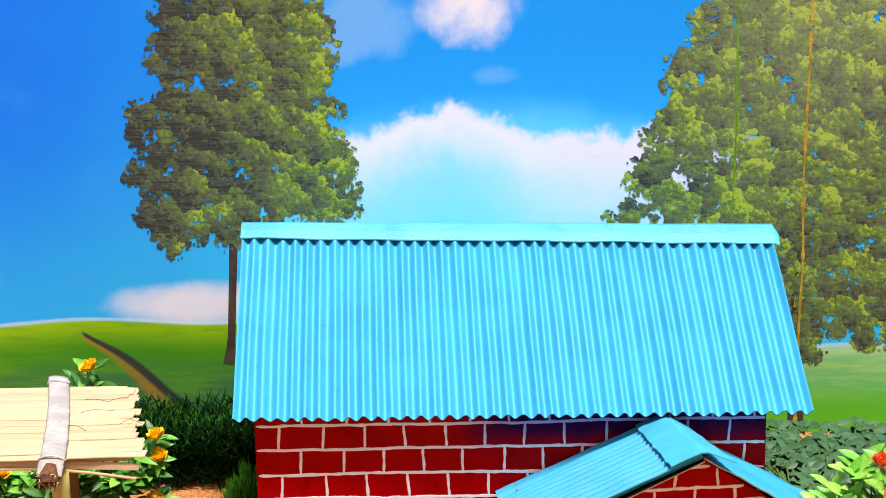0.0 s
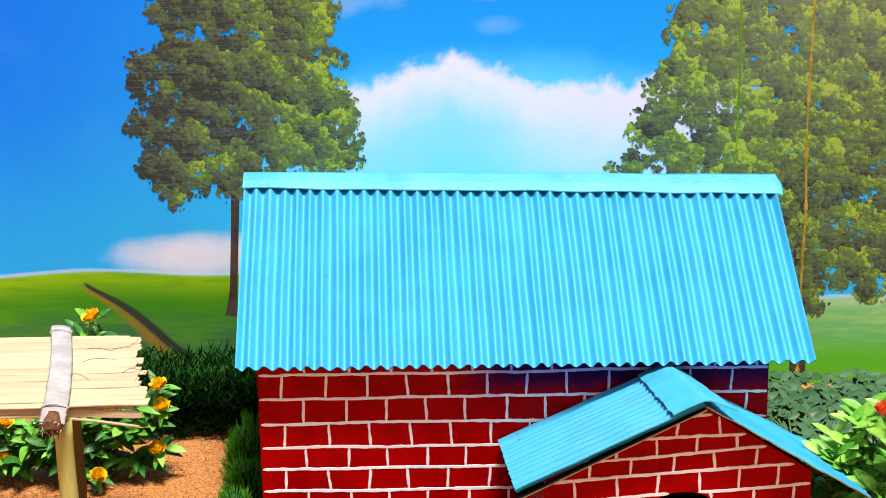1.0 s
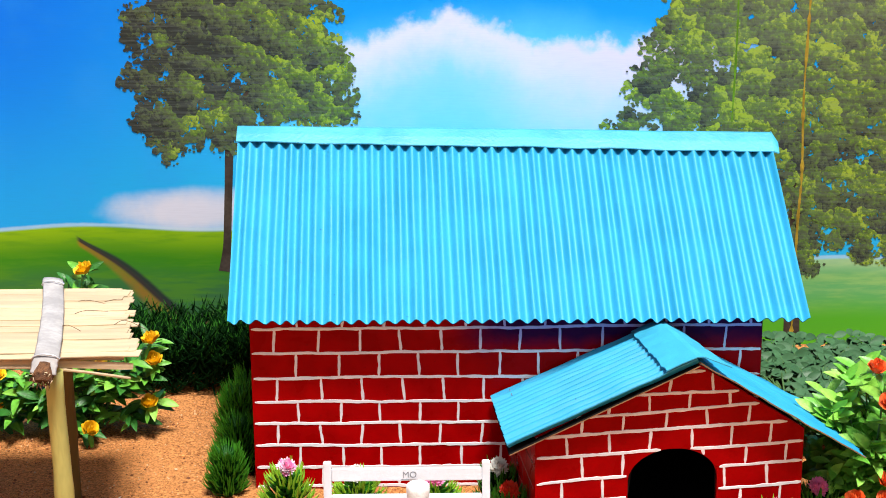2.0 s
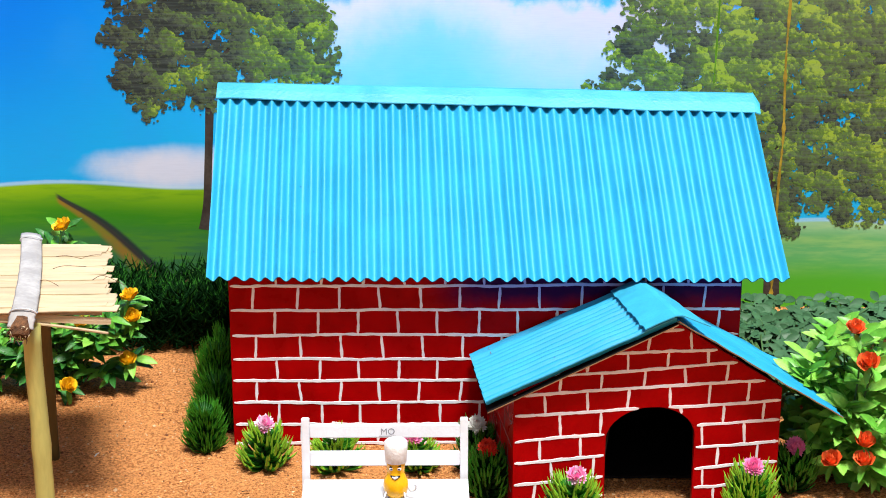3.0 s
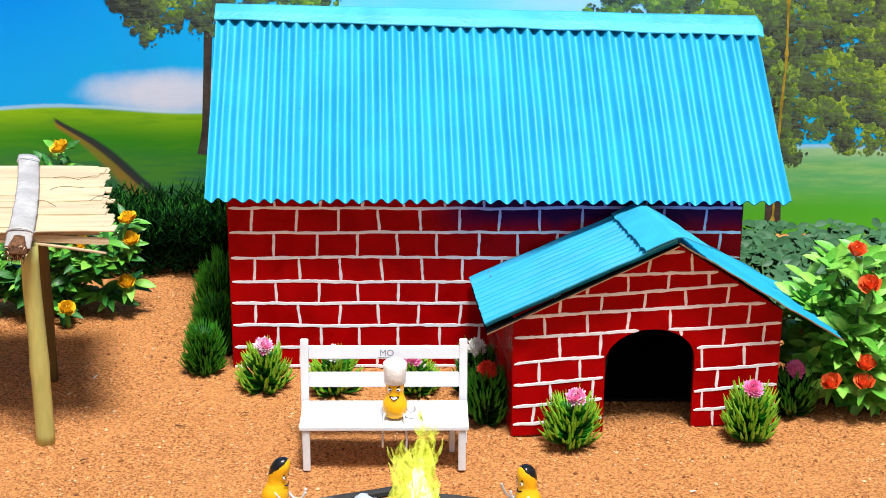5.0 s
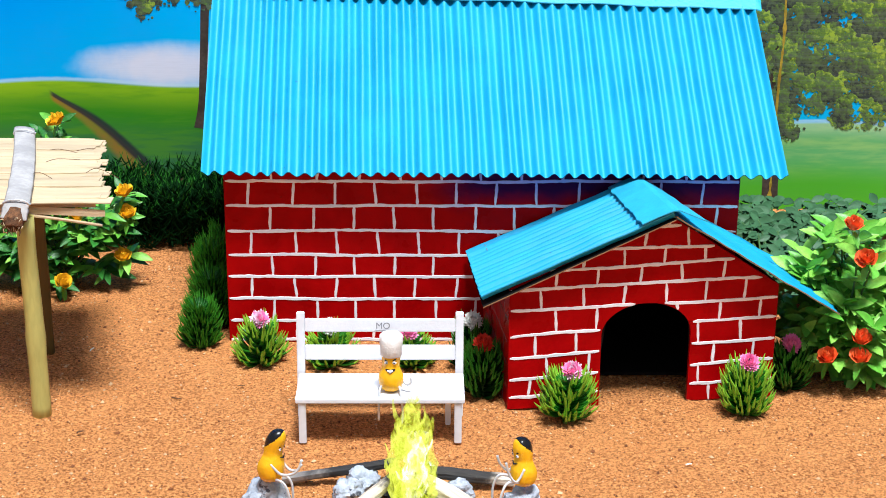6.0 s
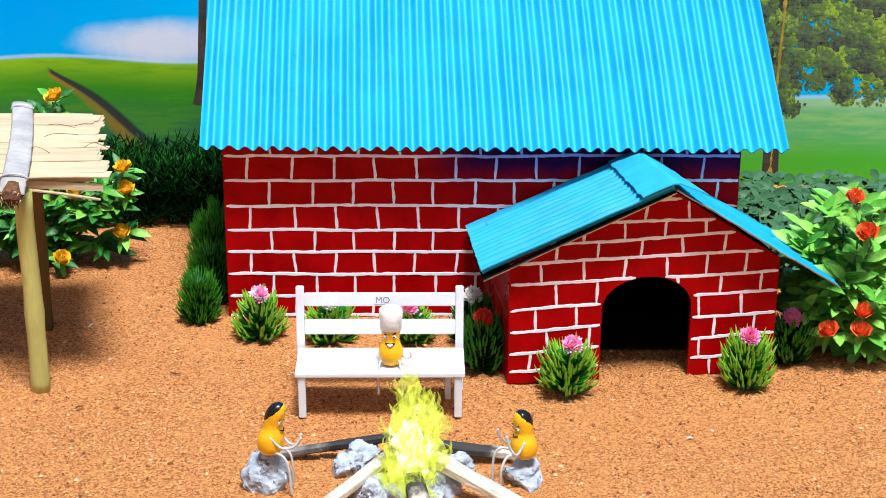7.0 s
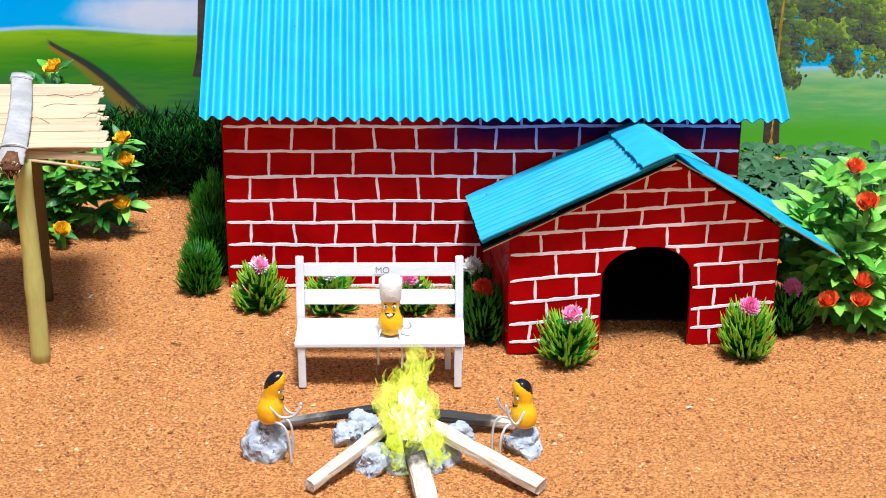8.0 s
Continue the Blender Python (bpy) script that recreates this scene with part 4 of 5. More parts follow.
# ---- painted nut dolls ----
def doll(name, m, hat, pose_wires, label, tall=1.0, slim=0.80, stoop=0.0):
    """One plain mesh: a waisted nut body, painted hair or a felt hat, simple face marks and wire limbs."""
    g = Geo()
    k = tall
    prof = smooth_line([(0.0012, 0, 0), (0.0046, 0.0006, 0), (0.0068, 0.0028, 0), (0.0076, 0.0062, 0), (0.0073, 0.0095, 0), (0.0060, 0.0127, 0), (0.0053, 0.0150, 0), (0.0055, 0.0178, 0),
                        (0.0057, 0.0205, 0), (0.0055, 0.0228, 0), (0.0047, 0.0250, 0), (0.0034, 0.0265, 0), (0.0018, 0.0273, 0), (0.0003, 0.0275, 0)], 5)
    sway = lambda z: -stoop * max(0.0, (z - 0.006) / 0.0215) ** 1.3
    lean = pose(0, 0, 0, -4, 0, 0)
    seg = 44
    ring = [(math.cos(6.2832 * j / seg), math.sin(6.2832 * j / seg)) for j in range(seg)]
    vs = []
    for q in prof:
        for c, d in ring:
            r = q.x * (1 + 0.05 * noise.noise((c * 1.5 + len(label), d * 1.5, q.y * 120)))
            vs.append(lean @ Vector((r * c, r * d + sway(q.y), q.y * k)))
    for i in range(len(prof) - 1):
        for j in range(seg):
            c, d = ring[j]
            hair = not hat and prof[i].y > 0.0222 - 0.0042 * d
            f = (i * seg + j, i * seg + (j + 1) % seg, (i + 1) * seg + (j + 1) % seg, (i + 1) * seg + j)
            g.f.append(list(f))
            g.m.append(1 if hair else 0)
            g.s.append(True)
    g.v = [tuple(q) for q in vs]
    g.f += [list(range(seg))[::-1], [(len(prof) - 1) * seg + j for j in range(seg)]]
    g.m += [0, 0 if hat else 1]
    g.s += [False, True]
    if hat:
        g.lathe([(0.0054, 0.0200), (0.0066, 0.0204), (0.0067, 0.0240), (0.0070, 0.0252), (0.0073, 0.0290), (0.0070, 0.0318), (0.0052, 0.0332), (0.0016, 0.0338)], 24, 2, lean, 0.05, 3)
    face = -0.0054 + sway(0.017)
    for x in (-0.0023, 0.0023):
        for r, mat, y in ((0.0014, 2, face), (0.0007, 1, face - 0.0005)):
            b = bmesh.new()
            bmesh.ops.create_icosphere(b, subdivisions=1, radius=r)
            g.take(b, mat, lean @ pose(x, y + 0.0004, 0.0178 * k) @ Matrix.Diagonal((1.2, 0.5, 0.7, 1)))
        g.tube([lean @ Vector((x - 0.0012, face + 0.0003, 0.0192 * k)), lean @ Vector((x + 0.0012, face + 0.0003, 0.0192 * k + (0.0006 if x > 0 else -0.0006)))], 0.00045, 5, 1)
    g.tube([lean @ Vector((x, face - 0.0003 + abs(x) * 0.25, 0.0128 * k + abs(x) * 0.35)) for x in (-0.003, -0.0015, 0, 0.0015, 0.003)], [0.0003, 0.0010, 0.0012, 0.0010, 0.0003] if hat else [0.0002, 0.0004, 0.0005, 0.0004, 0.0002], 6, 1)
    if hat:
        g.tube([lean @ Vector((x, face - 0.0014 + abs(x) * 0.25, 0.0129 * k + abs(x) * 0.35)) for x in (-0.0018, 0, 0.0018)], [0.0004, 0.0008, 0.0004], 6, 2)
    for w in pose_wires:
        g.tube(smooth_line(w, 5), 0.00072, 7, 3)
    g.v = [(q[0] * slim, q[1] * slim, q[2] * 0.90) for q in g.v]
    ob = g.make(name, [PEANUT, BLACK, FELT, WIRE])
    ob.matrix_basis = m
    tagged(ob, label, "doll", "nut dolls")


doll("doll", pose(0.1022, -0.1165, 0.0243, 0, 0, -4), True,
     [[(-0.005, -0.003, 0.004), (-0.0062, -0.007, 0.0035), (-0.0066, -0.0098, -0.001), (-0.0068, -0.0100, -0.014)],
      [(0.005, -0.003, 0.004), (0.0062, -0.007, 0.0035), (0.0070, -0.0098, -0.001), (0.0080, -0.0104, -0.008), (0.0075, -0.0108, -0.016)],
      [(0.0068, 0.0, 0.007), (0.0095, -0.002, 0.0045), (0.0125, -0.003, 0.006), (0.0120, -0.003, 0.009)]],
     "yellow nut doll in a white hat sitting on the bench", 0.98)
doll("doll", pose(0.0500, -0.1955, 0.0165, 0, 4, 72), False,
     [[(-0.004, -0.003, 0.003), (-0.005, -0.010, 0.001), (-0.005, -0.013, -0.006), (-0.005, -0.0145, -0.0185)],
      [(0.004, -0.003, 0.003), (0.005, -0.009, 0.000), (0.005, -0.011, -0.007), (0.005, -0.011, -0.0185)],
      [(-0.006, -0.002, 0.011), (-0.005, -0.008, 0.006), (-0.003, -0.015, 0.007), (-0.002, -0.019, 0.012)],
      [(0.006, -0.002, 0.011), (0.006, -0.008, 0.005), (0.004, -0.014, 0.006), (0.003, -0.017, 0.012)]],
     "yellow nut doll with black hair seated on a stone", stoop=0.0062)
doll("doll", pose(0.1632, -0.1900, 0.0112, 0, -4, -66), False,
     [[(-0.004, -0.003, 0.003), (-0.005, -0.012, 0.006), (-0.006, -0.016, 0.000), (-0.006, -0.017, -0.012)],
      [(0.004, -0.003, 0.003), (0.005, -0.012, 0.005), (0.006, -0.017, -0.001), (0.006, -0.018, -0.012)],
      [(-0.006, -0.002, 0.011), (-0.006, -0.006, 0.007), (-0.004, -0.012, 0.012), (-0.004, -0.014, 0.017)],
      [(0.006, -0.002, 0.011), (0.006, -0.007, 0.005), (0.005, -0.011, 0.009), (0.005, -0.013, 0.016)]],
     "yellow nut doll with black hair holding wire arms to the fire", 0.94, stoop=0.0022)


# ---- stones and logs of the fire ----
def stone(x, y, r, seed, squash, label, group):
    g = Geo()
    b = lumpy(r, seed, 0.30, 4, squash, -r * 0.45 * squash[2])
    lo = min(q.co.z for q in b.verts)
    g.take(b, 0, pose(0, 0, -lo - 0.0012), smooth=False)
    ob = g.make("stone", STONE)
    ob.matrix_basis = pose(x, y, 0, 0, 0, seed * 50)
    tagged(ob, label, "stone", group)


stone(0.0475, -0.1925, 0.0122, 1.3, (0.80, 0.74, 0.95), "pale grey stone serving as a seat by the fire", "seat stones")
stone(0.1640, -0.1890, 0.0105, 2.1, (0.97, 0.78, 0.68), "flat grey stone serving as a seat by the fire", "seat stones")
for x, y, r, s in ((0.0890, -0.1680, 0.0088, 3.2), (0.0840, -0.1790, 0.0080, 4.4), (0.0965, -0.2050, 0.0098, 5.1), (0.1075, -0.2070, 0.0075, 6.6), (0.1185, -0.2070, 0.0082, 7.2), (0.1275, -0.1960, 0.0092, 8.9), (0.1345, -0.1790, 0.0082, 9.3), (0.1180, -0.1610, 0.0080, 10.4)):
    stone(x, y, r * 0.92, s, (1.05, 0.85, 0.85), "blue-grey stone in the fire ring", "fire ring stones")


def burnt_wood(L, burnt, col):
    """Wood that turns to black char towards its inner end, with a ragged sooty border."""
    m, t, p = nodes_of("burnt_stick_wood")
    k = Kit(t)
    v = k.coords()
    x, _, _ = k.xyz(v)
    fibre, patch = k.noise(k.scaled(v, (0.12, 1, 1)), 900, 4), k.noise(v, 130, 4)
    c = k.mix(k.ramp(fibre, 0.3, 0.7), shift(col, 0.62), shift(col, 1.1))
    c = k.mix(k.ramp(patch, 0.60, 0.75, True, 0.0, 0.6), c, shift(col, 0.45))
    edge = k.math("ADD", x, k.math("MULTIPLY", k.math("SUBTRACT", k.noise(v, 220, 4), 0.5), 0.016))
    edge = k.math("ADD", edge, k.math("MULTIPLY", k.math("SUBTRACT", patch, 0.5), 0.02))
    start = L * (1 - burnt)
    c = k.mix(k.ramp(edge, start - 0.010, start + 0.004, True, 0.0, 0.97), c, (0.012, 0.011, 0.012))
    k.put(p.inputs["Base Color"], c)
    p.inputs["Roughness"].default_value = 0.8
    k.put(p.inputs["Normal"], k.bump(fibre, 0.0005))
    return m


def log(a, b, w, burnt, label, outer=(0.68, 0.58, 0.48)):
    """A split stick from a (outer end) to b, square in section, charred over its last part."""
    a, b = Vector(a), Vector(b)
    d = b - a
    n, L = 14, d.length
    g = Geo()
    seg = 8
    shape = [(1, -0.5), (1, 0.5), (0.6, 0.9), (-0.5, 1), (-1, 0.6), (-1, -0.4), (-0.6, -0.95), (0.5, -1)]
    vs = []
    for i in range(n + 1):
        t = i / n
        k = w / 2 * (1 + 0.12 * noise.noise((t * 4, L * 100, 0)))
        for q, (sy, sz) in enumerate(shape):
            j = 1 + 0.14 * noise.noise((t * 6, q * 1.7, L * 60))
            vs.append((t * L + (0.0012 * noise.noise((q * 2.3, L * 90, 1)) if i in (0, n) else 0), sy * k * j + 0.0008 * noise.noise((t * 3, L * 50, 4)), sz * k * j * 0.85))
    for i in range(n):
        mat = 1 if (i + 0.5) / n + 0.06 * noise.noise((i * 1.3, L * 40, 2)) > 1 - burnt else 0
        for q in range(seg):
            g.f.append([i * seg + q, i * seg + (q + 1) % seg, (i + 1) * seg + (q + 1) % seg, (i + 1) * seg + q])
            g.m.append(mat)
            g.s.append(False)
    g.v = vs
    g.f += [list(range(seg))[::-1], [n * seg + q for q in range(seg)]]
    g.m += [0, 1 if burnt > 0.3 else 0]
    g.s += [False, False]
    ob = g.make("log", [burnt_wood(L, burnt, outer)] * 2)
    ob.matrix_basis = Matrix.Translation(a) @ d.to_track_quat("X", "Z").to_matrix().to_4x4()
    tagged(ob, label, "log", "fire logs")


log((0.0690, -0.2290, 0.0035), (0.1080, -0.1840, 0.0140), 0.0062, 0.18, "split pale stick with a charred inner end in the fire")
log((0.1690, -0.2300, 0.0032), (0.1120, -0.1850, 0.0150), 0.0074, 0.06, "long pale split stick laid across the fire stones")
log((0.1240, -0.2760, 0.0042), (0.1120, -0.1990, 0.0120), 0.0088, 0.33, "thick pale stick with a sooty inner end in the fire")
log((0.1160, -0.1700, 0.0030), (0.1170, -0.1860, 0.0340), 0.0070, 0.0, "short upright stub with a pale cut end")
log((0.0525, -0.1690, 0.0030), (0.1060, -0.1640, 0.0092), 0.0046, 0.62, "ash-grey stick with a black inner end in the fire", (0.22, 0.20, 0.19))
log((0.1600, -0.1710, 0.0034), (0.1200, -0.1735, 0.0090), 0.0062, 0.70, "half-burnt stick with a black charred end")


def build_ash():
    g = Geo()
    for i in range(26):
        a, d = rnd(0, 6.2832), 0.015 * random.random() ** 0.5
        g.take(lumpy(rnd(0.0015, 0.0038), i * 1.7, 0.35, 2, (1.2, 1, 0.7)), 0, pose(d * math.cos(a), d * math.sin(a), 0.0015, 0, 0, i * 40))
    ob = g.make("ash_bed", CHAR)
    ob.matrix_basis = pose(0.1080, -0.1850, 0)
    tagged(ob, "black lumps of charcoal heaped between the fire stones", "charcoal", kind="stuff")


build_ash()


# ---- plants ----
def needle(g, base, out, length, rise, r, mats, bend):
    """A pointed fleshy leaf that leaves its stem sideways and curves up."""
    p = []
    for i in range(7):
        t = i / 6
        p.append(Vector(base) + Vector(out) * length * (t ** 0.85 - 0.16 * bend * t ** 3) + Vector((0, 0, length * rise * (0.15 * t + 0.85 * t ** (1 + bend)))))
    rr = [r * 0.8, r * 1.1, r * 1.15, r * 1.05, r * 0.85, r * 0.55, r * 0.12]
    g.tube(p[:5], rr[:5], 5, mats[0], True, 0.7, False)
    g.tube(p[4:], rr[4:], 5, mats[1], True, 0.7, False)


def blossom(g, c, r, mat, mat2, n=74):
    for i in range(n):
        a = i * 2.399
        e = math.acos(1 - (i + 0.5) / n * 1.25)
        tip = Matrix.Rotation(radians(38), 3, "X")
        d = tip @ Vector((math.cos(a) * math.sin(e), math.sin(a) * math.sin(e), math.cos(e)))
        s = tip @ Vector((-math.sin(a), math.cos(a), 0))
        u = d.cross(s)
        L, w = r * rnd(0.66, 0.90), r * 0.20
        q = Vector(c) + d * r * 0.15
        vs = [q - s * w * 0.4, q + s * w * 0.4, q + d * L * 0.6 + s * w + u * w * 0.3, q + d * L * 0.6 - s * w + u * w * 0.3, q + d * L + u * w * 0.8, q + d * L * 0.55 - u * w * 0.7]
        g.add(vs, [(0, 1, 2, 3), (3, 2, 4), (0, 3, 5), (2, 1, 5), (4, 2, 5), (3, 4, 5)], mat2 if random.random() < 0.3 else mat)


def tuft(x, y, h, r, n, flower, label, dark=False, lean=(0, 0), bright=False, spread=1.0):
    plant = empty("succulent_plant" if flower else "grass_tuft", pose(x, y, -0.0008))
    g = Geo()
    for i in range(int(n * (1.5 if flower else 2.6))):
        a = rnd(0, 6.2832)
        lvl = random.random()
        z0 = h * (0.66 if flower else 0.80) * lvl
        k = (1.0 - 0.45 * lvl ** 2) * rnd(0.75, 1.05)
        out = Vector((math.cos(a), math.sin(a), 0)) * r * (1.18 if flower else 1.0) * k * spread
        rise = h * (rnd(0.24, 0.42) if flower else rnd(0.20, 0.34))
        needle(g, Vector((math.cos(a), math.sin(a), 0)) * 0.0012 + Vector((lean[0] * z0, lean[1] * z0, z0)), out, 1.0, rise if lvl < 0.75 else rise * 0.9, rnd(0.0009, 0.0012) if flower else rnd(0.0005, 0.0008), (0, 1), rnd(0.6, 1.5))
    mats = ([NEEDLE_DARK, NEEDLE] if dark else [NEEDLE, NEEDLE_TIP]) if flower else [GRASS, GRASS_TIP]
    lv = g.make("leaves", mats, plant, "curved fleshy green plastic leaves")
    lv["kind"] = "stuff"
    g = Geo()
    g.tube([(0, 0, 0), (lean[0] * h * 0.4, lean[1] * h * 0.4, h * 0.5), (lean[0] * h * 0.8, lean[1] * h * 0.8, h * 0.84)], [0.0018, 0.0013, 0.0009], 6)
    g.make("stem", STEM, plant)
    if flower:
        g = Geo()
        blossom(g, (lean[0] * h * 0.9, lean[1] * h * 0.9 - r * 0.12, h * 0.90), 0.0060, 0, 1)
        g.make("flower", flower, plant)
    tagged(plant, label, "plant", "yard plants")


P2, W2, R2, M2 = [PINK, PINK_PALE], [PALE, PALE], [SCARLET, SCARLET], [PINK, PINK]
tuft(0.0295, -0.0265, 0.029, 0.0155, 120, [PINK_PALE, PINK], "bright green succulent with a pale pink flower by the wall")
tuft(0.0680, -0.0300, 0.026, 0.0165, 110, W2, "green succulent with a white flower behind the bench")
tuft(0.1130, -0.0300, 0.022, 0.0150, 100, M2, "green succulent with a small pink flower behind the bench", lean=(-0.15, 0))
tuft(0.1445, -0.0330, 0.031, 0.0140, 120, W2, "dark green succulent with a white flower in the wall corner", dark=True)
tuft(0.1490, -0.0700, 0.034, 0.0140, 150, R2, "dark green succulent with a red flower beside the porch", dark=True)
tuft(0.1895, -0.0960, 0.030, 0.0165, 140, P2, "green succulent with a pink flower before the porch", lean=(0.12, 0))
tuft(0.2830, -0.0885, 0.031, 0.0150, 150, M2, "green succulent with a bright pink flower beside the arch")
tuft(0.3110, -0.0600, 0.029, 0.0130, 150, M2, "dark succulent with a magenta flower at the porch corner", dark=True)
tuft(-0.0060, -0.0040, 0.030, 0.0150, 170, None, "dark green plastic grass tuft at the house corner", dark=True)
tuft(-0.0030, 0.0260, 0.036, 0.0170, 200, None, "green plastic grass tuft beside the house wall", spread=1.0)
tuft(-0.0045, 0.0520, 0.046, 0.0190, 240, None, "tall dark grass tuft beside the house wall", dark=True)
tuft(-0.0020, 0.0800, 0.044, 0.0170, 200, None, "tall dark grass tuft beside the house wall", dark=True)


def build_hedge():
    g = Geo()
    for i in range(5200):
        x, y = rnd(-0.135, 0.004), rnd(0.150, 0.222)
        a = rnd(0, 6.2832)
        z = rnd(0, 0.036) * (1 + 0.25 * noise.noise((x * 40, y * 40, 0)))
        h = rnd(0.010, 0.020)
        # Lighter tips only higher up; lower needles keep the painted shade tone.
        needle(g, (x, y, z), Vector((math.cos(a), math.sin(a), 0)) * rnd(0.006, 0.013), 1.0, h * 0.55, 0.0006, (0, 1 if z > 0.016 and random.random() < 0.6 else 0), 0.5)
    ob = g.make("hedge", [HEDGE_SHADE, HEDGE_TIP])
    tagged(ob, "low dark green hedge of fine plastic needles along the banner", "hedge", kind="stuff")


build_hedge()


def leaf_data(name, mat, length, width, fold, curl):
    """A pointed oval leaf along +x with a folded midrib and a curl."""
    g = Geo()
    n = 6
    vs = []
    for i in range(n + 1):
        t = i / n
        w = width / 2 * math.sin(math.pi * min(1, t * 0.96 + 0.03)) ** 0.8
        z = -curl * length * t * t
        vs += [(t * length, -w, z + fold * w), (t * length, 0, z), (t * length, w, z + fold * w)]
    fs = []
    for i in range(n):
        o = 3 * i
        fs += [(o, o + 3, o + 4, o + 1), (o + 1, o + 4, o + 5, o + 2)]
    k = len(vs)
    vs += [(q[0], q[1], q[2] - 0.00025) for q in vs]
    fs += [tuple(k + i for i in f[::-1]) for f in fs]
    g.add(vs, fs, 0, True)
    return g.data(name, mat)


LEAVES = [leaf_data("leaf", m, 0.0145, w, 0.35, c) for m in GREENS for w, c in ((0.0058, 0.15), (0.0050, 0.32))]
ROUND_LEAVES = [leaf_data("leaf", DULL, 0.0150, 0.0078, 0.25, c) for c in (0.1, 0.25)]


def rose(mat, at, r, parent, aim):
    g = Geo()
    for ring, (n, rad, h, open_) in enumerate(((2, 0.24, 1.48, -0.9), (3, 0.44, 1.40, -0.7), (4, 0.66, 1.30, -0.4), (5, 0.86, 1.20, 0.05), (5, 1.00, 1.02, 0.40))):
        for i in range(n):
            a0 = 6.2832 * i / n + ring * 0.7
            span = 6.2832 / n * 0.72
            tall, wide = rnd(0.84, 1.12), rnd(0.9, 1.15)
            vs = []
            for iu in range(5):
                for iv in range(4):
                    u, t = iu / 4 * 2 - 1, iv / 3
                    a = a0 + u * span * (0.55 + 0.45 * math.sin(math.pi * (0.25 + 0.6 * t)))
                    rr = r * rad * wide * (0.45 + 0.75 * t + (open_ - 0.4) * 0.38 * t * t)
                    zz = r * h * tall * (t * (1 - 0.34 * u * u) - 0.28 * max(0.0, open_) * t * t) * 1.1
                    vs.append((rr * math.cos(a), rr * math.sin(a), zz))
            fs = [(iu * 4 + iv, (iu + 1) * 4 + iv, (iu + 1) * 4 + iv + 1, iu * 4 + iv + 1) for iu in range(4) for iv in range(3)]
            o = len(vs)
            vs += [tuple(Vector(q) * 0.965 + Vector((0, 0, -0.0002))) for q in vs]
            fs += [tuple(o + i2 for i2 in f[::-1]) for f in fs]
            g.add(vs, fs, 0, True)
    b = bmesh.new()
    bmesh.ops.create_icosphere(b, subdivisions=2, radius=r * 0.40)
    g.take(b, 0, pose(0, 0, r * 0.75), True)
    ob = g.make("rose", mat, parent)
    ob.matrix_basis = Matrix.Translation(at) @ Vector(aim).to_track_quat("Z", "Y").to_matrix().to_4x4()
    for j in range(2):
        lf = new("sepal_leaf", LEAVES[2 + j])
        lf.parent = ob
        lf.matrix_basis = pose(0, 0, -0.001, 0, 20, 120 + 150 * j) @ Matrix.Scale(0.7, 4)


def bush(name, base, blobs, n, roses, mat, label, leaves, size=1.0, face=-0.6):
    """Branching stems from base, whorls of leaves along them within the blobs (centre, radii), and roses."""
    plant = empty(name, pose(*base))
    B = Vector(base)
    rest = Geo()
    tips = []
    total = sum(w for *_, w in blobs)
    for c, rad, share in blobs:
        for i in range(max(3, int(n * share / total / 9))):
            while True:
                q = Vector((rnd(-1, 1), rnd(-1, 1), rnd(-1, 1)))
                if 0.45 < q.length < 1 and q.y < 0.35:
                    break
            tip = Vector(c) + Vector([q[k] * rad[k] for k in range(3)])
            tip.z = max(tip.z, 0.006)
            tips.append(tip)
    for tip, *_ in [(Vector(r0),) for r0 in roses]:
        tips.append(tip - Vector((0, 0, 0.002)))
    count = 0
    for tip in tips:
        rootp = B + Vector((rnd(-0.012, 0.012), rnd(-0.006, 0.006), 0))
        mid = rootp.lerp(tip, 0.55) + Vector((rnd(-0.004, 0.004), rnd(-0.004, 0.004), 0.006))
        line = smooth_line([rootp, mid, tip], 6)
        g = Geo()
        g.tube([q - B for q in line], [0.0008 - 0.0004 * i / len(line) for i in range(len(line))], 5)
        g.make("stem", STEM, plant)
        way = (line[-1] - line[-4]).normalized()
        for j in range(9):
            count += 1
            q = line[-1 - int(j * 0.8)]
            a = j * 2.4 + rnd(-0.4, 0.4)
            side = Vector((math.cos(a), math.sin(a), rnd(-0.25, 0.55))) + way * (0.8 if j < 2 else 0.25) + Vector((0, face * 0.5, 0))
            ax = side.normalized()
            up = Vector((rnd(-0.5, 0.5), rnd(-0.95, -0.25), rnd(0.5, 0.9)))
            az = (up - ax * up.dot(ax)).normalized()
            ay = az.cross(ax)
            rot = Matrix(((ax.x, ay.x, az.x, 0), (ax.y, ay.y, az.y, 0), (ax.z, ay.z, az.z, 0), (0, 0, 0, 1)))
            at = Matrix.Translation(q - B) @ rot @ Matrix.Scale(size * rnd(0.70, 1.2), 4)
            if count % 2 == 0 or count > 590:
                src = leaves[0].vertices, leaves[0].polygons
                rest.add([at @ w.co for w in src[0]], [list(f.vertices) for f in src[1]], random.choice((0, 1)) if roses else 0, True)
                continue
            lf = new("leaf", random.choice(leaves))
            lf.parent = plant
            lf.matrix_basis = at
    if rest.v:
        rest.make("inner_leaves", (GREENS[:2] if mat is YELLOW else GREENS[1:]) if roses else DULL, plant)["kind"] = "stuff"
    for at in roses:
        rose(mat, Vector(at) + Vector((0.0030 if at[0] < 0 else -0.0060, -0.010, 0.0022)) - B, 0.0045, plant, (rnd(-0.55, 0.55), rnd(-0.6, -0.2), rnd(0.9, 1.3)))
    tagged(plant, label, "rose bush" if roses else "bush")


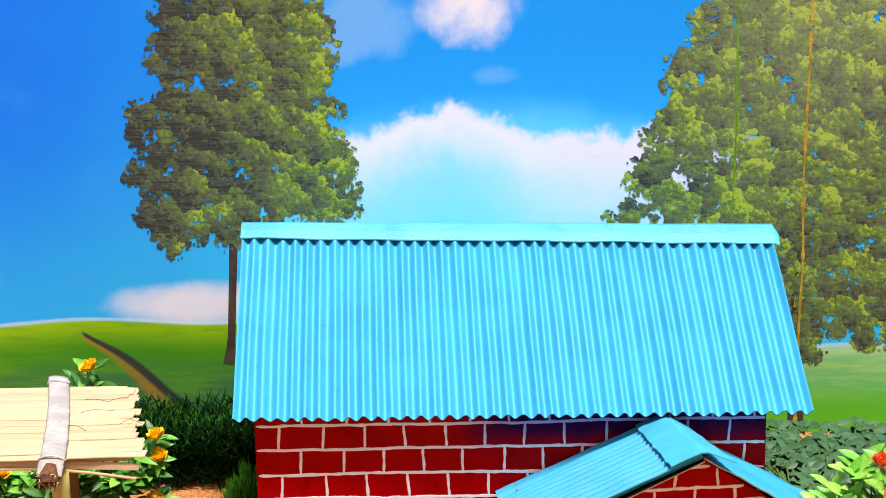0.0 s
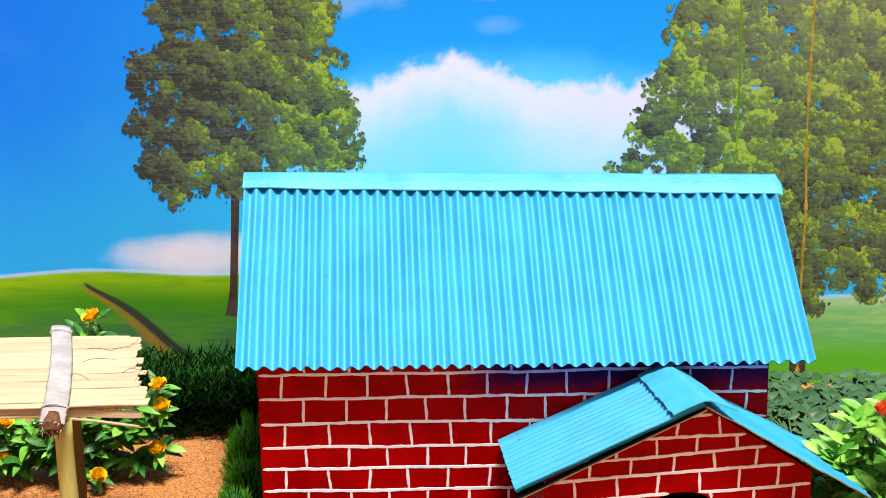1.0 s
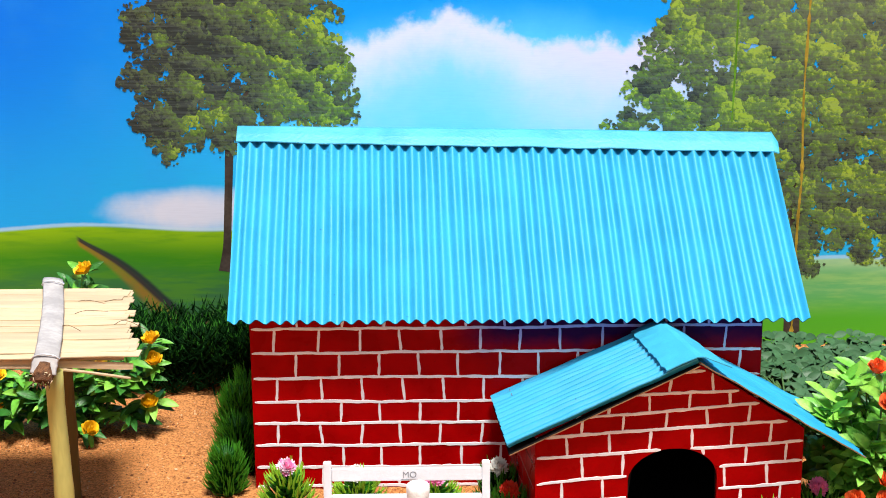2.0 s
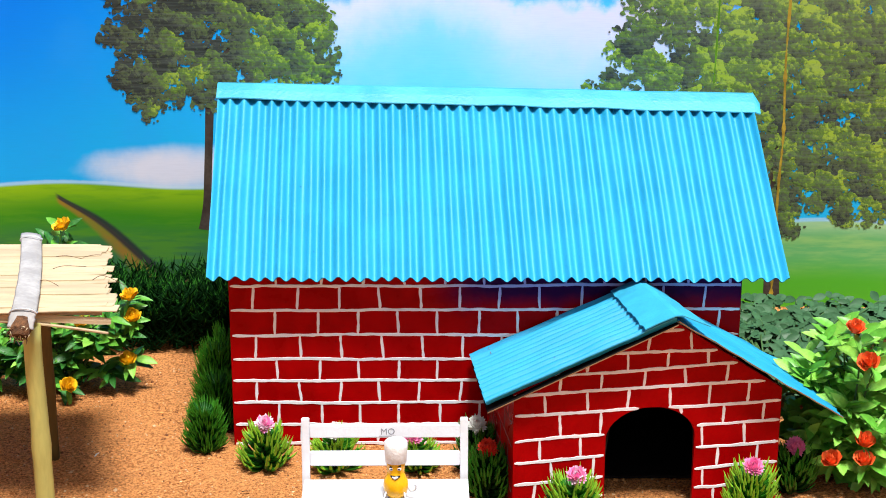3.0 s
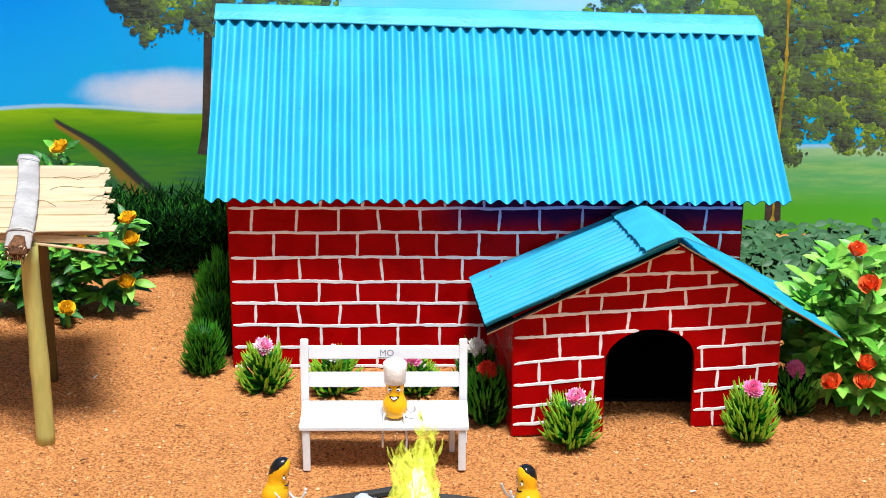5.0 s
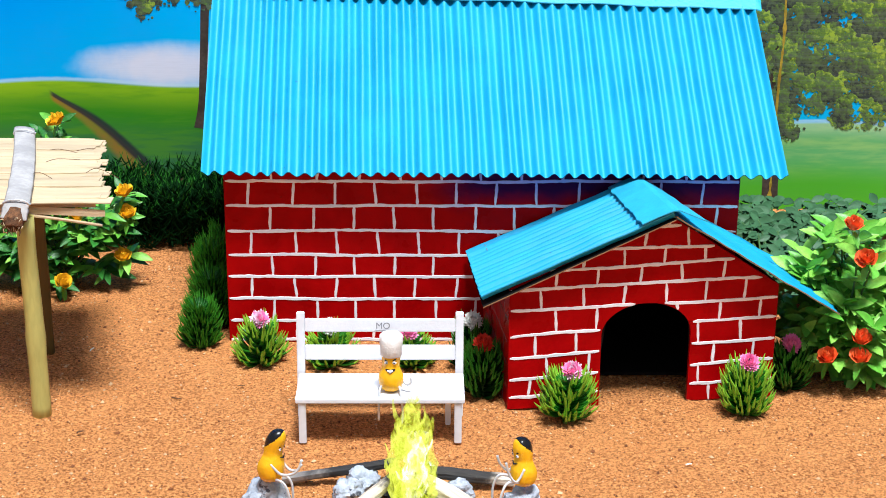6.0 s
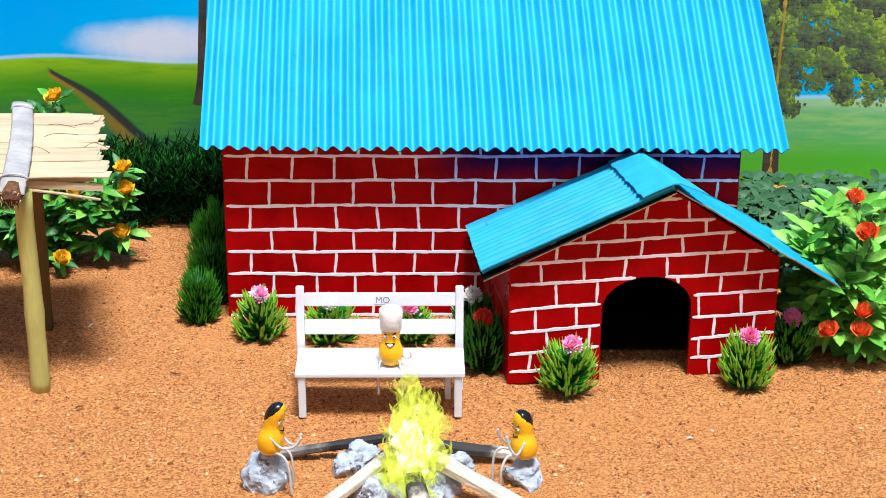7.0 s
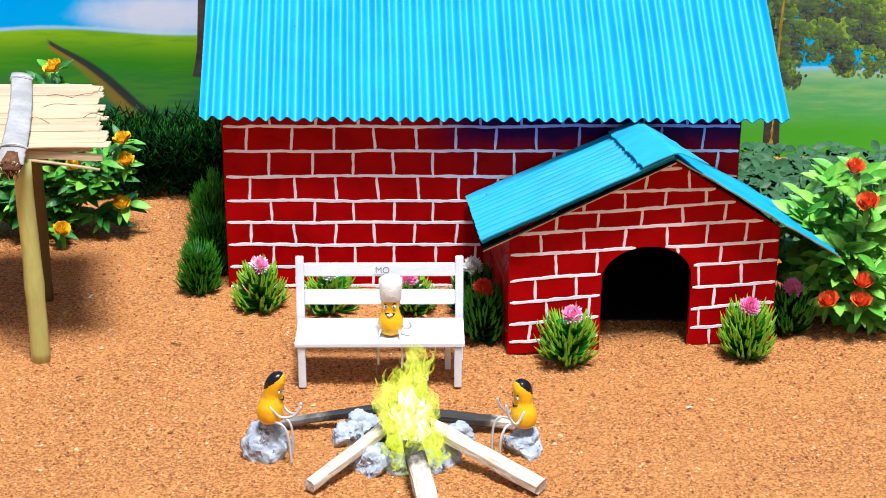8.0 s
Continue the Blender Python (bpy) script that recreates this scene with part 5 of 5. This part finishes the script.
bush("rose_bush", (-0.108, 0.094, -0.001), [((-0.112, 0.092, 0.034), (0.044, 0.022, 0.033), 1.0), ((-0.072, 0.088, 0.030), (0.013, 0.014, 0.028), 0.3), ((-0.101, 0.092, 0.086), (0.020, 0.012, 0.012), 0.2), ((-0.158, 0.092, 0.028), (0.030, 0.020, 0.026), 0.5)], 720,
     [(-0.0985, 0.090, 0.1028), (-0.0620, 0.090, 0.0588), (-0.0610, 0.090, 0.0453), (-0.0655, 0.090, 0.0178), (-0.1000, 0.075, 0.0075), (-0.0905, 0.090, 0.0433), (-0.1570, 0.090, 0.0370), (-0.1580, 0.090, 0.0150)], YELLOW,
     "leafy artificial rose bush with yellow roses behind the thatched hut", LEAVES[1:] + LEAVES[:2], 1.0)
bush("rose_bush", (0.350, -0.040, -0.001), [((0.358, -0.052, 0.028), (0.046, 0.018, 0.026), 1.0), ((0.352, -0.034, 0.062), (0.044, 0.016, 0.022), 0.8), ((0.326, -0.022, 0.028), (0.022, 0.018, 0.026), 0.7)], 1200,
     [(0.3410, -0.060, 0.0905), (0.3500, -0.060, 0.0725), (0.3500, -0.062, 0.0290), (0.3345, -0.062, 0.0190), (0.3500, -0.066, 0.0205)], ORANGE,
     "leafy artificial rose bush with orange-red roses beside the porch", LEAVES[2:] + LEAVES[4:] * 2, 1.0)
bush("broadleaf_bush", (0.335, 0.080, -0.001), [((0.335, 0.075, 0.012), (0.040, 0.030, 0.010), 1.0), ((0.370, 0.11, 0.008), (0.05, 0.05, 0.008), 0.9), ((0.365, 0.200, 0.010), (0.09, 0.028, 0.008), 2.2)], 2000, [], YELLOW,
     "dull green broad-leaved bush behind the porch", ROUND_LEAVES, 0.72)


# ---- thatched hut ----
def build_hut():
    hut = empty("thatched_hut", pose(-0.12, -0.05, 0))
    mv = Matrix.Translation((0.12, 0.05, 0))
    E, R = Vector((0, -0.0840, 0.1108)), Vector((0, 0.0220, 0.1098))

    def pole(x, y, top, r, lean=0.0, mat=BAMBOO, label="smooth pale green bamboo post"):
        g = Geo()
        pts, rr = [], []
        for i in range(13):
            t = i / 12
            pts.append(mv @ Vector((x + lean * t + 0.0006 * noise.noise((t * 3, x * 90, 0)), y, -0.004 + (top + 0.004) * t)))
            rr.append(r * (1 + (0.10 if i == 5 else 0.0) + 0.03 * noise.noise((t * 9, x * 40, 2))) * (1.05 - 0.1 * t))
        g.tube(pts, rr, 14)
        g.make("post", mat, hut, label)

    pole(-0.0755, -0.0930, 0.1060, 0.0046, -0.0005)
    # Rear posts take the bamboo colour with the thatch's shade painted in.
    pole(-0.0905, -0.0130, 0.1070, 0.0045, 0.0005, SHADED_BAMBOO, "bamboo post coloured dark brown for the shade under the roof")
    pole(-0.205, -0.0900, 0.1070, 0.0055)
    pole(-0.205, -0.0130, 0.1070, 0.0050, 0.0, SHADED_BAMBOO, "bamboo post coloured dark brown for the shade under the roof")
    # straw strips, layered from eave to ridge
    up = (R - E).normalized()
    nrm = Vector((0, -up.z, up.y))
    L = (R - E).length
    for i in range(52):
        t = (i % 26) / 25
        lay = i // 26
        w = rnd(0.0060, 0.0125)
        skew = rnd(-0.0022, 0.0022)
        x0, x1 = -0.225, -0.0590 + 0.0215 * (1 - t) + rnd(-0.0050, 0.0030)
        g = Geo()
        n = 12
        vs = []
        for j in range(n + 1):
            s = j / n
            q = E + up * (L * t + rnd(-0.0003, 0.0003) + skew * s + 0.0020 * noise.noise((s * 3, i * 1.9, 0))) + nrm * (0.0004 + 0.0005 * lay + 0.0006 * (i * 0.618 % 1) + 0.0006 * noise.noise((s * 4, i * 2.7, 5)) + (0.0016 * max(0, s - 0.8) * 5 * noise.noise((i * 3.3, 1, 1))))
            q.x = x0 + (x1 - x0) * s
            ww = w * (1 + 0.15 * noise.noise((s * 5, i, 3))) * (1 if s < 0.95 else rnd(0.6, 1.0))
            vs += [mv @ (q - up * ww / 2), mv @ (q + up * ww / 2), mv @ (q + up * ww / 2 - nrm * 0.0005), mv @ (q - up * ww / 2 - nrm * 0.0005)]
        fs = []
        for j in range(n):
            o = 4 * j
            fs += [(o, o + 4, o + 5, o + 1), (o + 1, o + 5, o + 6, o + 2), (o + 2, o + 6, o + 7, o + 3), (o + 3, o + 7, o + 4, o)]
        fs += [(0, 1, 2, 3), (4 * n + 3, 4 * n + 2, 4 * n + 1, 4 * n)]
        g.add(vs, fs)
        g.make("straw", STRAW, hut)
    for i, (dz, dy, x1, droop) in enumerate(((-0.0022, -0.001, -0.0380, 0.0012), (-0.0042, -0.002, -0.0395, 0.0050), (-0.0035, 0.004, -0.0410, 0.0010))):
        g = Geo()
        pts = smooth_line([mv @ Vector((-0.22, -0.086 + dy, 0.1100 + dz)), mv @ Vector((-0.12, -0.087 + dy, 0.1104 + dz)), mv @ Vector((-0.08, -0.087 + dy, 0.1100 + dz)), mv @ Vector((x1, -0.0865 + dy, 0.1092 + dz - droop))], 6)
        g.tube(pts, [0.0005] * (len(pts) - 1) + [0.0004], 6, 0, False, (4.2, 1.6, 3.0)[i])
        g.make("straw", STRAW, hut, "loose drooping strip of straw")
    for i in range(5):
        g = Geo()
        t = rnd(0.15, 0.9)
        a = E + up * L * t + nrm * 0.0026
        x = rnd(-0.085, -0.055)
        pts = smooth_line([mv @ Vector((x, a.y, a.z)), mv @ Vector((x + 0.006, a.y, a.z + rnd(0, 0.0025))), mv @ Vector((x + rnd(0.010, 0.018), a.y, a.z + rnd(-0.003, 0.003)))], 4)
        g.tube(pts, 0.00015, 4)
        g.make("fibre", BARK_END, hut)
    # under-layer so that no gap shows between strips
    g = Geo()
    lo = [mv @ Vector((-0.222, *(E - nrm * 0.0030).yz)), mv @ Vector((-0.0430, *(E - nrm * 0.0030).yz)), mv @ Vector((-0.0650, *(R - nrm * 0.0030).yz)), mv @ Vector((-0.222, *(R - nrm * 0.0030).yz))]
    hi = [q + nrm * 0.003 for q in lo]
    g.add(lo + hi, [(3, 2, 1, 0), (4, 5, 6, 7), (0, 1, 5, 4), (1, 2, 6, 5), (2, 3, 7, 6), (3, 0, 4, 7)])
    g.make("thatch_base", STRAW, hut)
    # bark strap bound over the thatch
    g = Geo()
    pts = [mv @ q for q in smooth_line([Vector((-0.0787, -0.1045, 0.1082)), Vector((-0.0783, -0.0995, 0.1130)), Vector((-0.0787, -0.0915, 0.1152)), Vector((-0.0860, -0.0500, 0.1150)), Vector((-0.0940, -0.0100, 0.1148)), Vector((-0.1030, 0.0300, 0.1156))], 5)]
    n = len(pts)
    g.tube(pts, [0.0064 - 0.0008 * i / n + 0.0005 * noise.noise((i * 0.9, 0, 0)) for i in range(n)], 12, 0, True, 0.24, True, 1)
    strap = g.make("strap", [BARK, BARK_END], hut, "pale bark strap with a frayed dark end")
    # frayed end of the strap: a brown core with torn fibres
    fray = mv @ Matrix.Translation((0, 0.0062, 0.0022))
    g = Geo()
    g.tube([fray @ Vector((-0.0785, -0.1055, 0.1085)), fray @ Vector((-0.0787, -0.1105, 0.1050)), fray @ Vector((-0.0787, -0.1122, 0.1028))], [0.0050, 0.0052, 0.0040], 12, 0, False, 0.8)
    rng = random.Random(3)
    for _ in range(90):
        a, r = rng.uniform(0, 6.2832), 0.0050 * rng.random() ** 0.5
        q = Vector((-0.0787 + r * math.cos(a), -0.1118, 0.1042 + r * math.sin(a) * 0.8))
        tip = q + Vector((rng.uniform(-0.0022, 0.0022), rng.uniform(-0.0022, -0.0005), rng.uniform(-0.0035, 0.0012)))
        g.tube([fray @ q, fray @ (q.lerp(tip, 0.5) + Vector((rng.uniform(-0.0006, 0.0006), 0, 0.0004))), fray @ tip], [0.0004, 0.0003, 0.0001], 4, rng.choice((0, 0, 1)))
    g.make("frayed_end", [BARK_END, STRAW], hut, "frayed brown fibres at the end of the strap")
    for z, y, x, r in ((0.1138, -0.0960, -0.0785, 0.0064), (0.1155, 0.0225, -0.1012, 0.0056)):
        g = Geo()
        c = mv @ Vector((x, y, z))
        ring = [c + Vector((math.cos(a) * r, -abs(math.sin(a)) * 0.001 - 0.0022 * (1 if math.sin(a) > -0.2 else -1), math.sin(a) * r * 0.45 + 0.0)) for a in np.linspace(0, 6.2832, 26)]
        g.tube(ring, 0.0005, 6)
        g.make("wire_tie", WIRE, hut, "thin twisted wire tie")
    tagged(hut, "small hut with a pale straw roof on bamboo posts", "hut")


build_hut()


# ---- small litter ----
def litter(x, y, L, w, ang, mat, name, label):
    g = Geo()
    g.tube([(-L / 2, 0, w * 0.4), (0, 0.0003, w * 0.5), (L / 2, 0, w * 0.4)], [w * 0.4, w * 0.5, w * 0.35], 5, 0, False, 0.5)
    ob = g.make(name, mat)
    ob.matrix_basis = pose(x, y, 0.0003, 0, 0, ang)
    tagged(ob, label, "litter", "yard litter")


litter(-0.0655, -0.012, 0.0048, 0.0012, 75, PALE, "paper_scrap", "tiny white paper scrap lying on the soil")
litter(0.022, -0.060, 0.0042, 0.0011, 10, BARK_END, "twig", "tiny dark twig lying on the soil")
litter(-0.052, -0.115, 0.0035, 0.0016, 30, BARK_END, "twig", "tiny dark twig lying on the soil")
litter(-0.010, -0.075, 0.0060, 0.0008, 160, BARK_END, "twig", "tiny dark twig lying on the soil")
litter(0.245, -0.150, 0.0030, 0.0014, 20, PALE, "paper_scrap", "tiny white paper scrap lying on the soil")


# ---- flames ----
def tongue(name, h, r, mat, seed, parent, twist=1.0):
    """A licking flame tongue with torn edges, its base at its origin."""
    g = Geo()
    n, seg = 16, 16
    vs = []
    for i in range(n + 1):
        t = i / n
        rad = 1.06 * r * (0.62 + 1.25 * t) * (1 - t) ** 0.75 * 1.35 + 0.0002
        cx = r * 0.55 * twist * noise.noise((t * 2.6, seed, 0)) * t * 1.6
        cy = r * 0.35 * noise.noise((t * 2.6, seed, 4)) * t
        for j in range(seg):
            a = 6.2832 * j / seg
            k = 1 + 0.55 * noise.noise((math.cos(a) * 1.2 + seed, math.sin(a) * 1.2, t * 4.5)) + 0.35 * noise.noise((math.cos(a) * 2.5, math.sin(a) * 2.5 + seed, t * 10))
            vs.append((cx + rad * k * math.cos(a), cy + rad * k * math.sin(a) * 0.6, h * t + 0.10 * h * noise.noise((math.cos(a) * 1.5, math.sin(a) * 1.5, seed + t * 3)) * t))
    fs = [(i * seg + j, i * seg + (j + 1) % seg, (i + 1) * seg + (j + 1) % seg, (i + 1) * seg + j) for i in range(n) for j in range(seg)]
    g.add(vs, fs, 0, True)
    ob = g.make(name, mat, parent)
    # torn wisps curling off the tongue
    rng = random.Random(int(seed * 10))
    for _ in range(16):
        i, j = rng.randrange(3, n - 1), rng.randrange(seg)
        p0 = Vector(vs[i * seg + j])
        out = Vector((math.cos(6.2832 * j / seg), math.sin(6.2832 * j / seg) * 0.6, 0))
        L = h * rng.uniform(0.10, 0.24)
        side = rng.uniform(-0.5, 0.5)
        pts = smooth_line([p0 - out * r * 0.25, p0 + out * L * 0.22 + Vector((0, 0, L * 0.3)), p0 + out * L * (0.35 + side * 0.3) + Vector((0, 0, L * 0.7)), p0 + out * L * (0.30 + side) + Vector((0, 0, L))], 4)
        g = Geo()
        g.tube(pts, [0.0013 * (1 - q / len(pts)) + 0.0001 for q in range(len(pts))], 6, 0, True, 0.5)
        g.make("wisp", mat, ob)
    return ob


FIRE = Vector((0.1125, -0.2020, 0.0))
fire = empty("campfire_flames", Matrix.Translation(FIRE))
tagged(fire, "licking yellow campfire flames rising from the burning sticks", "fire")
TONGUES = []
for i, (x, y, z, h, r, mat) in enumerate(((0.0, 0.0, 0.004, 0.050, 0.0098, FLAME), (-0.0035, -0.004, 0.004, 0.040, 0.0080, FLAME), (0.0045, -0.003, 0.003, 0.036, 0.0085, FLAME), (0.001, -0.008, 0.0015, 0.022, 0.0105, FLAME_GREEN),
                                          (-0.005, 0.003, 0.012, 0.034, 0.0060, FLAME), (0.0055, 0.003, 0.014, 0.034, 0.0055, FLAME), (0.001, -0.004, 0.012, 0.028, 0.0065, FLAME_CORE), (0.002, 0.004, 0.028, 0.032, 0.0048, FLAME))):
    TONGUES.append((tongue("flame_tongue", h, r, mat, 2.3 * i + 0.7, fire), x, y, z))


def motions():
    # the fire is lit at about 4.6 s: the tongues shoot up from among the sticks, then flicker
    rng = random.Random(5)
    for n, (ob, x, y, z) in enumerate(TONGUES):
        rows = [(0.0, pose(x, y, -0.075)), (4.40, pose(x, y, -0.075)), (4.52, pose(x, y, -0.055)), (4.64, pose(x, y, z + 0.004))]
        k, t = 0, 4.74
        while t < 7.95:
            up = 0.006 * math.exp(-(t - 4.7) / 0.4)
            rows.append((round(t, 2), pose(x + rng.uniform(-0.0012, 0.0012), y, z + up + rng.uniform(-0.002, 0.003), 0, rng.uniform(-7, 7), 32 * k + rng.uniform(-12, 12))))
            t += 0.14
            k += 1 if n % 2 else -1
        rows.append((8.0, pose(x, y, z, 0, rng.uniform(-5, 5), 32 * k)))
        walk(ob, rows)


motions()
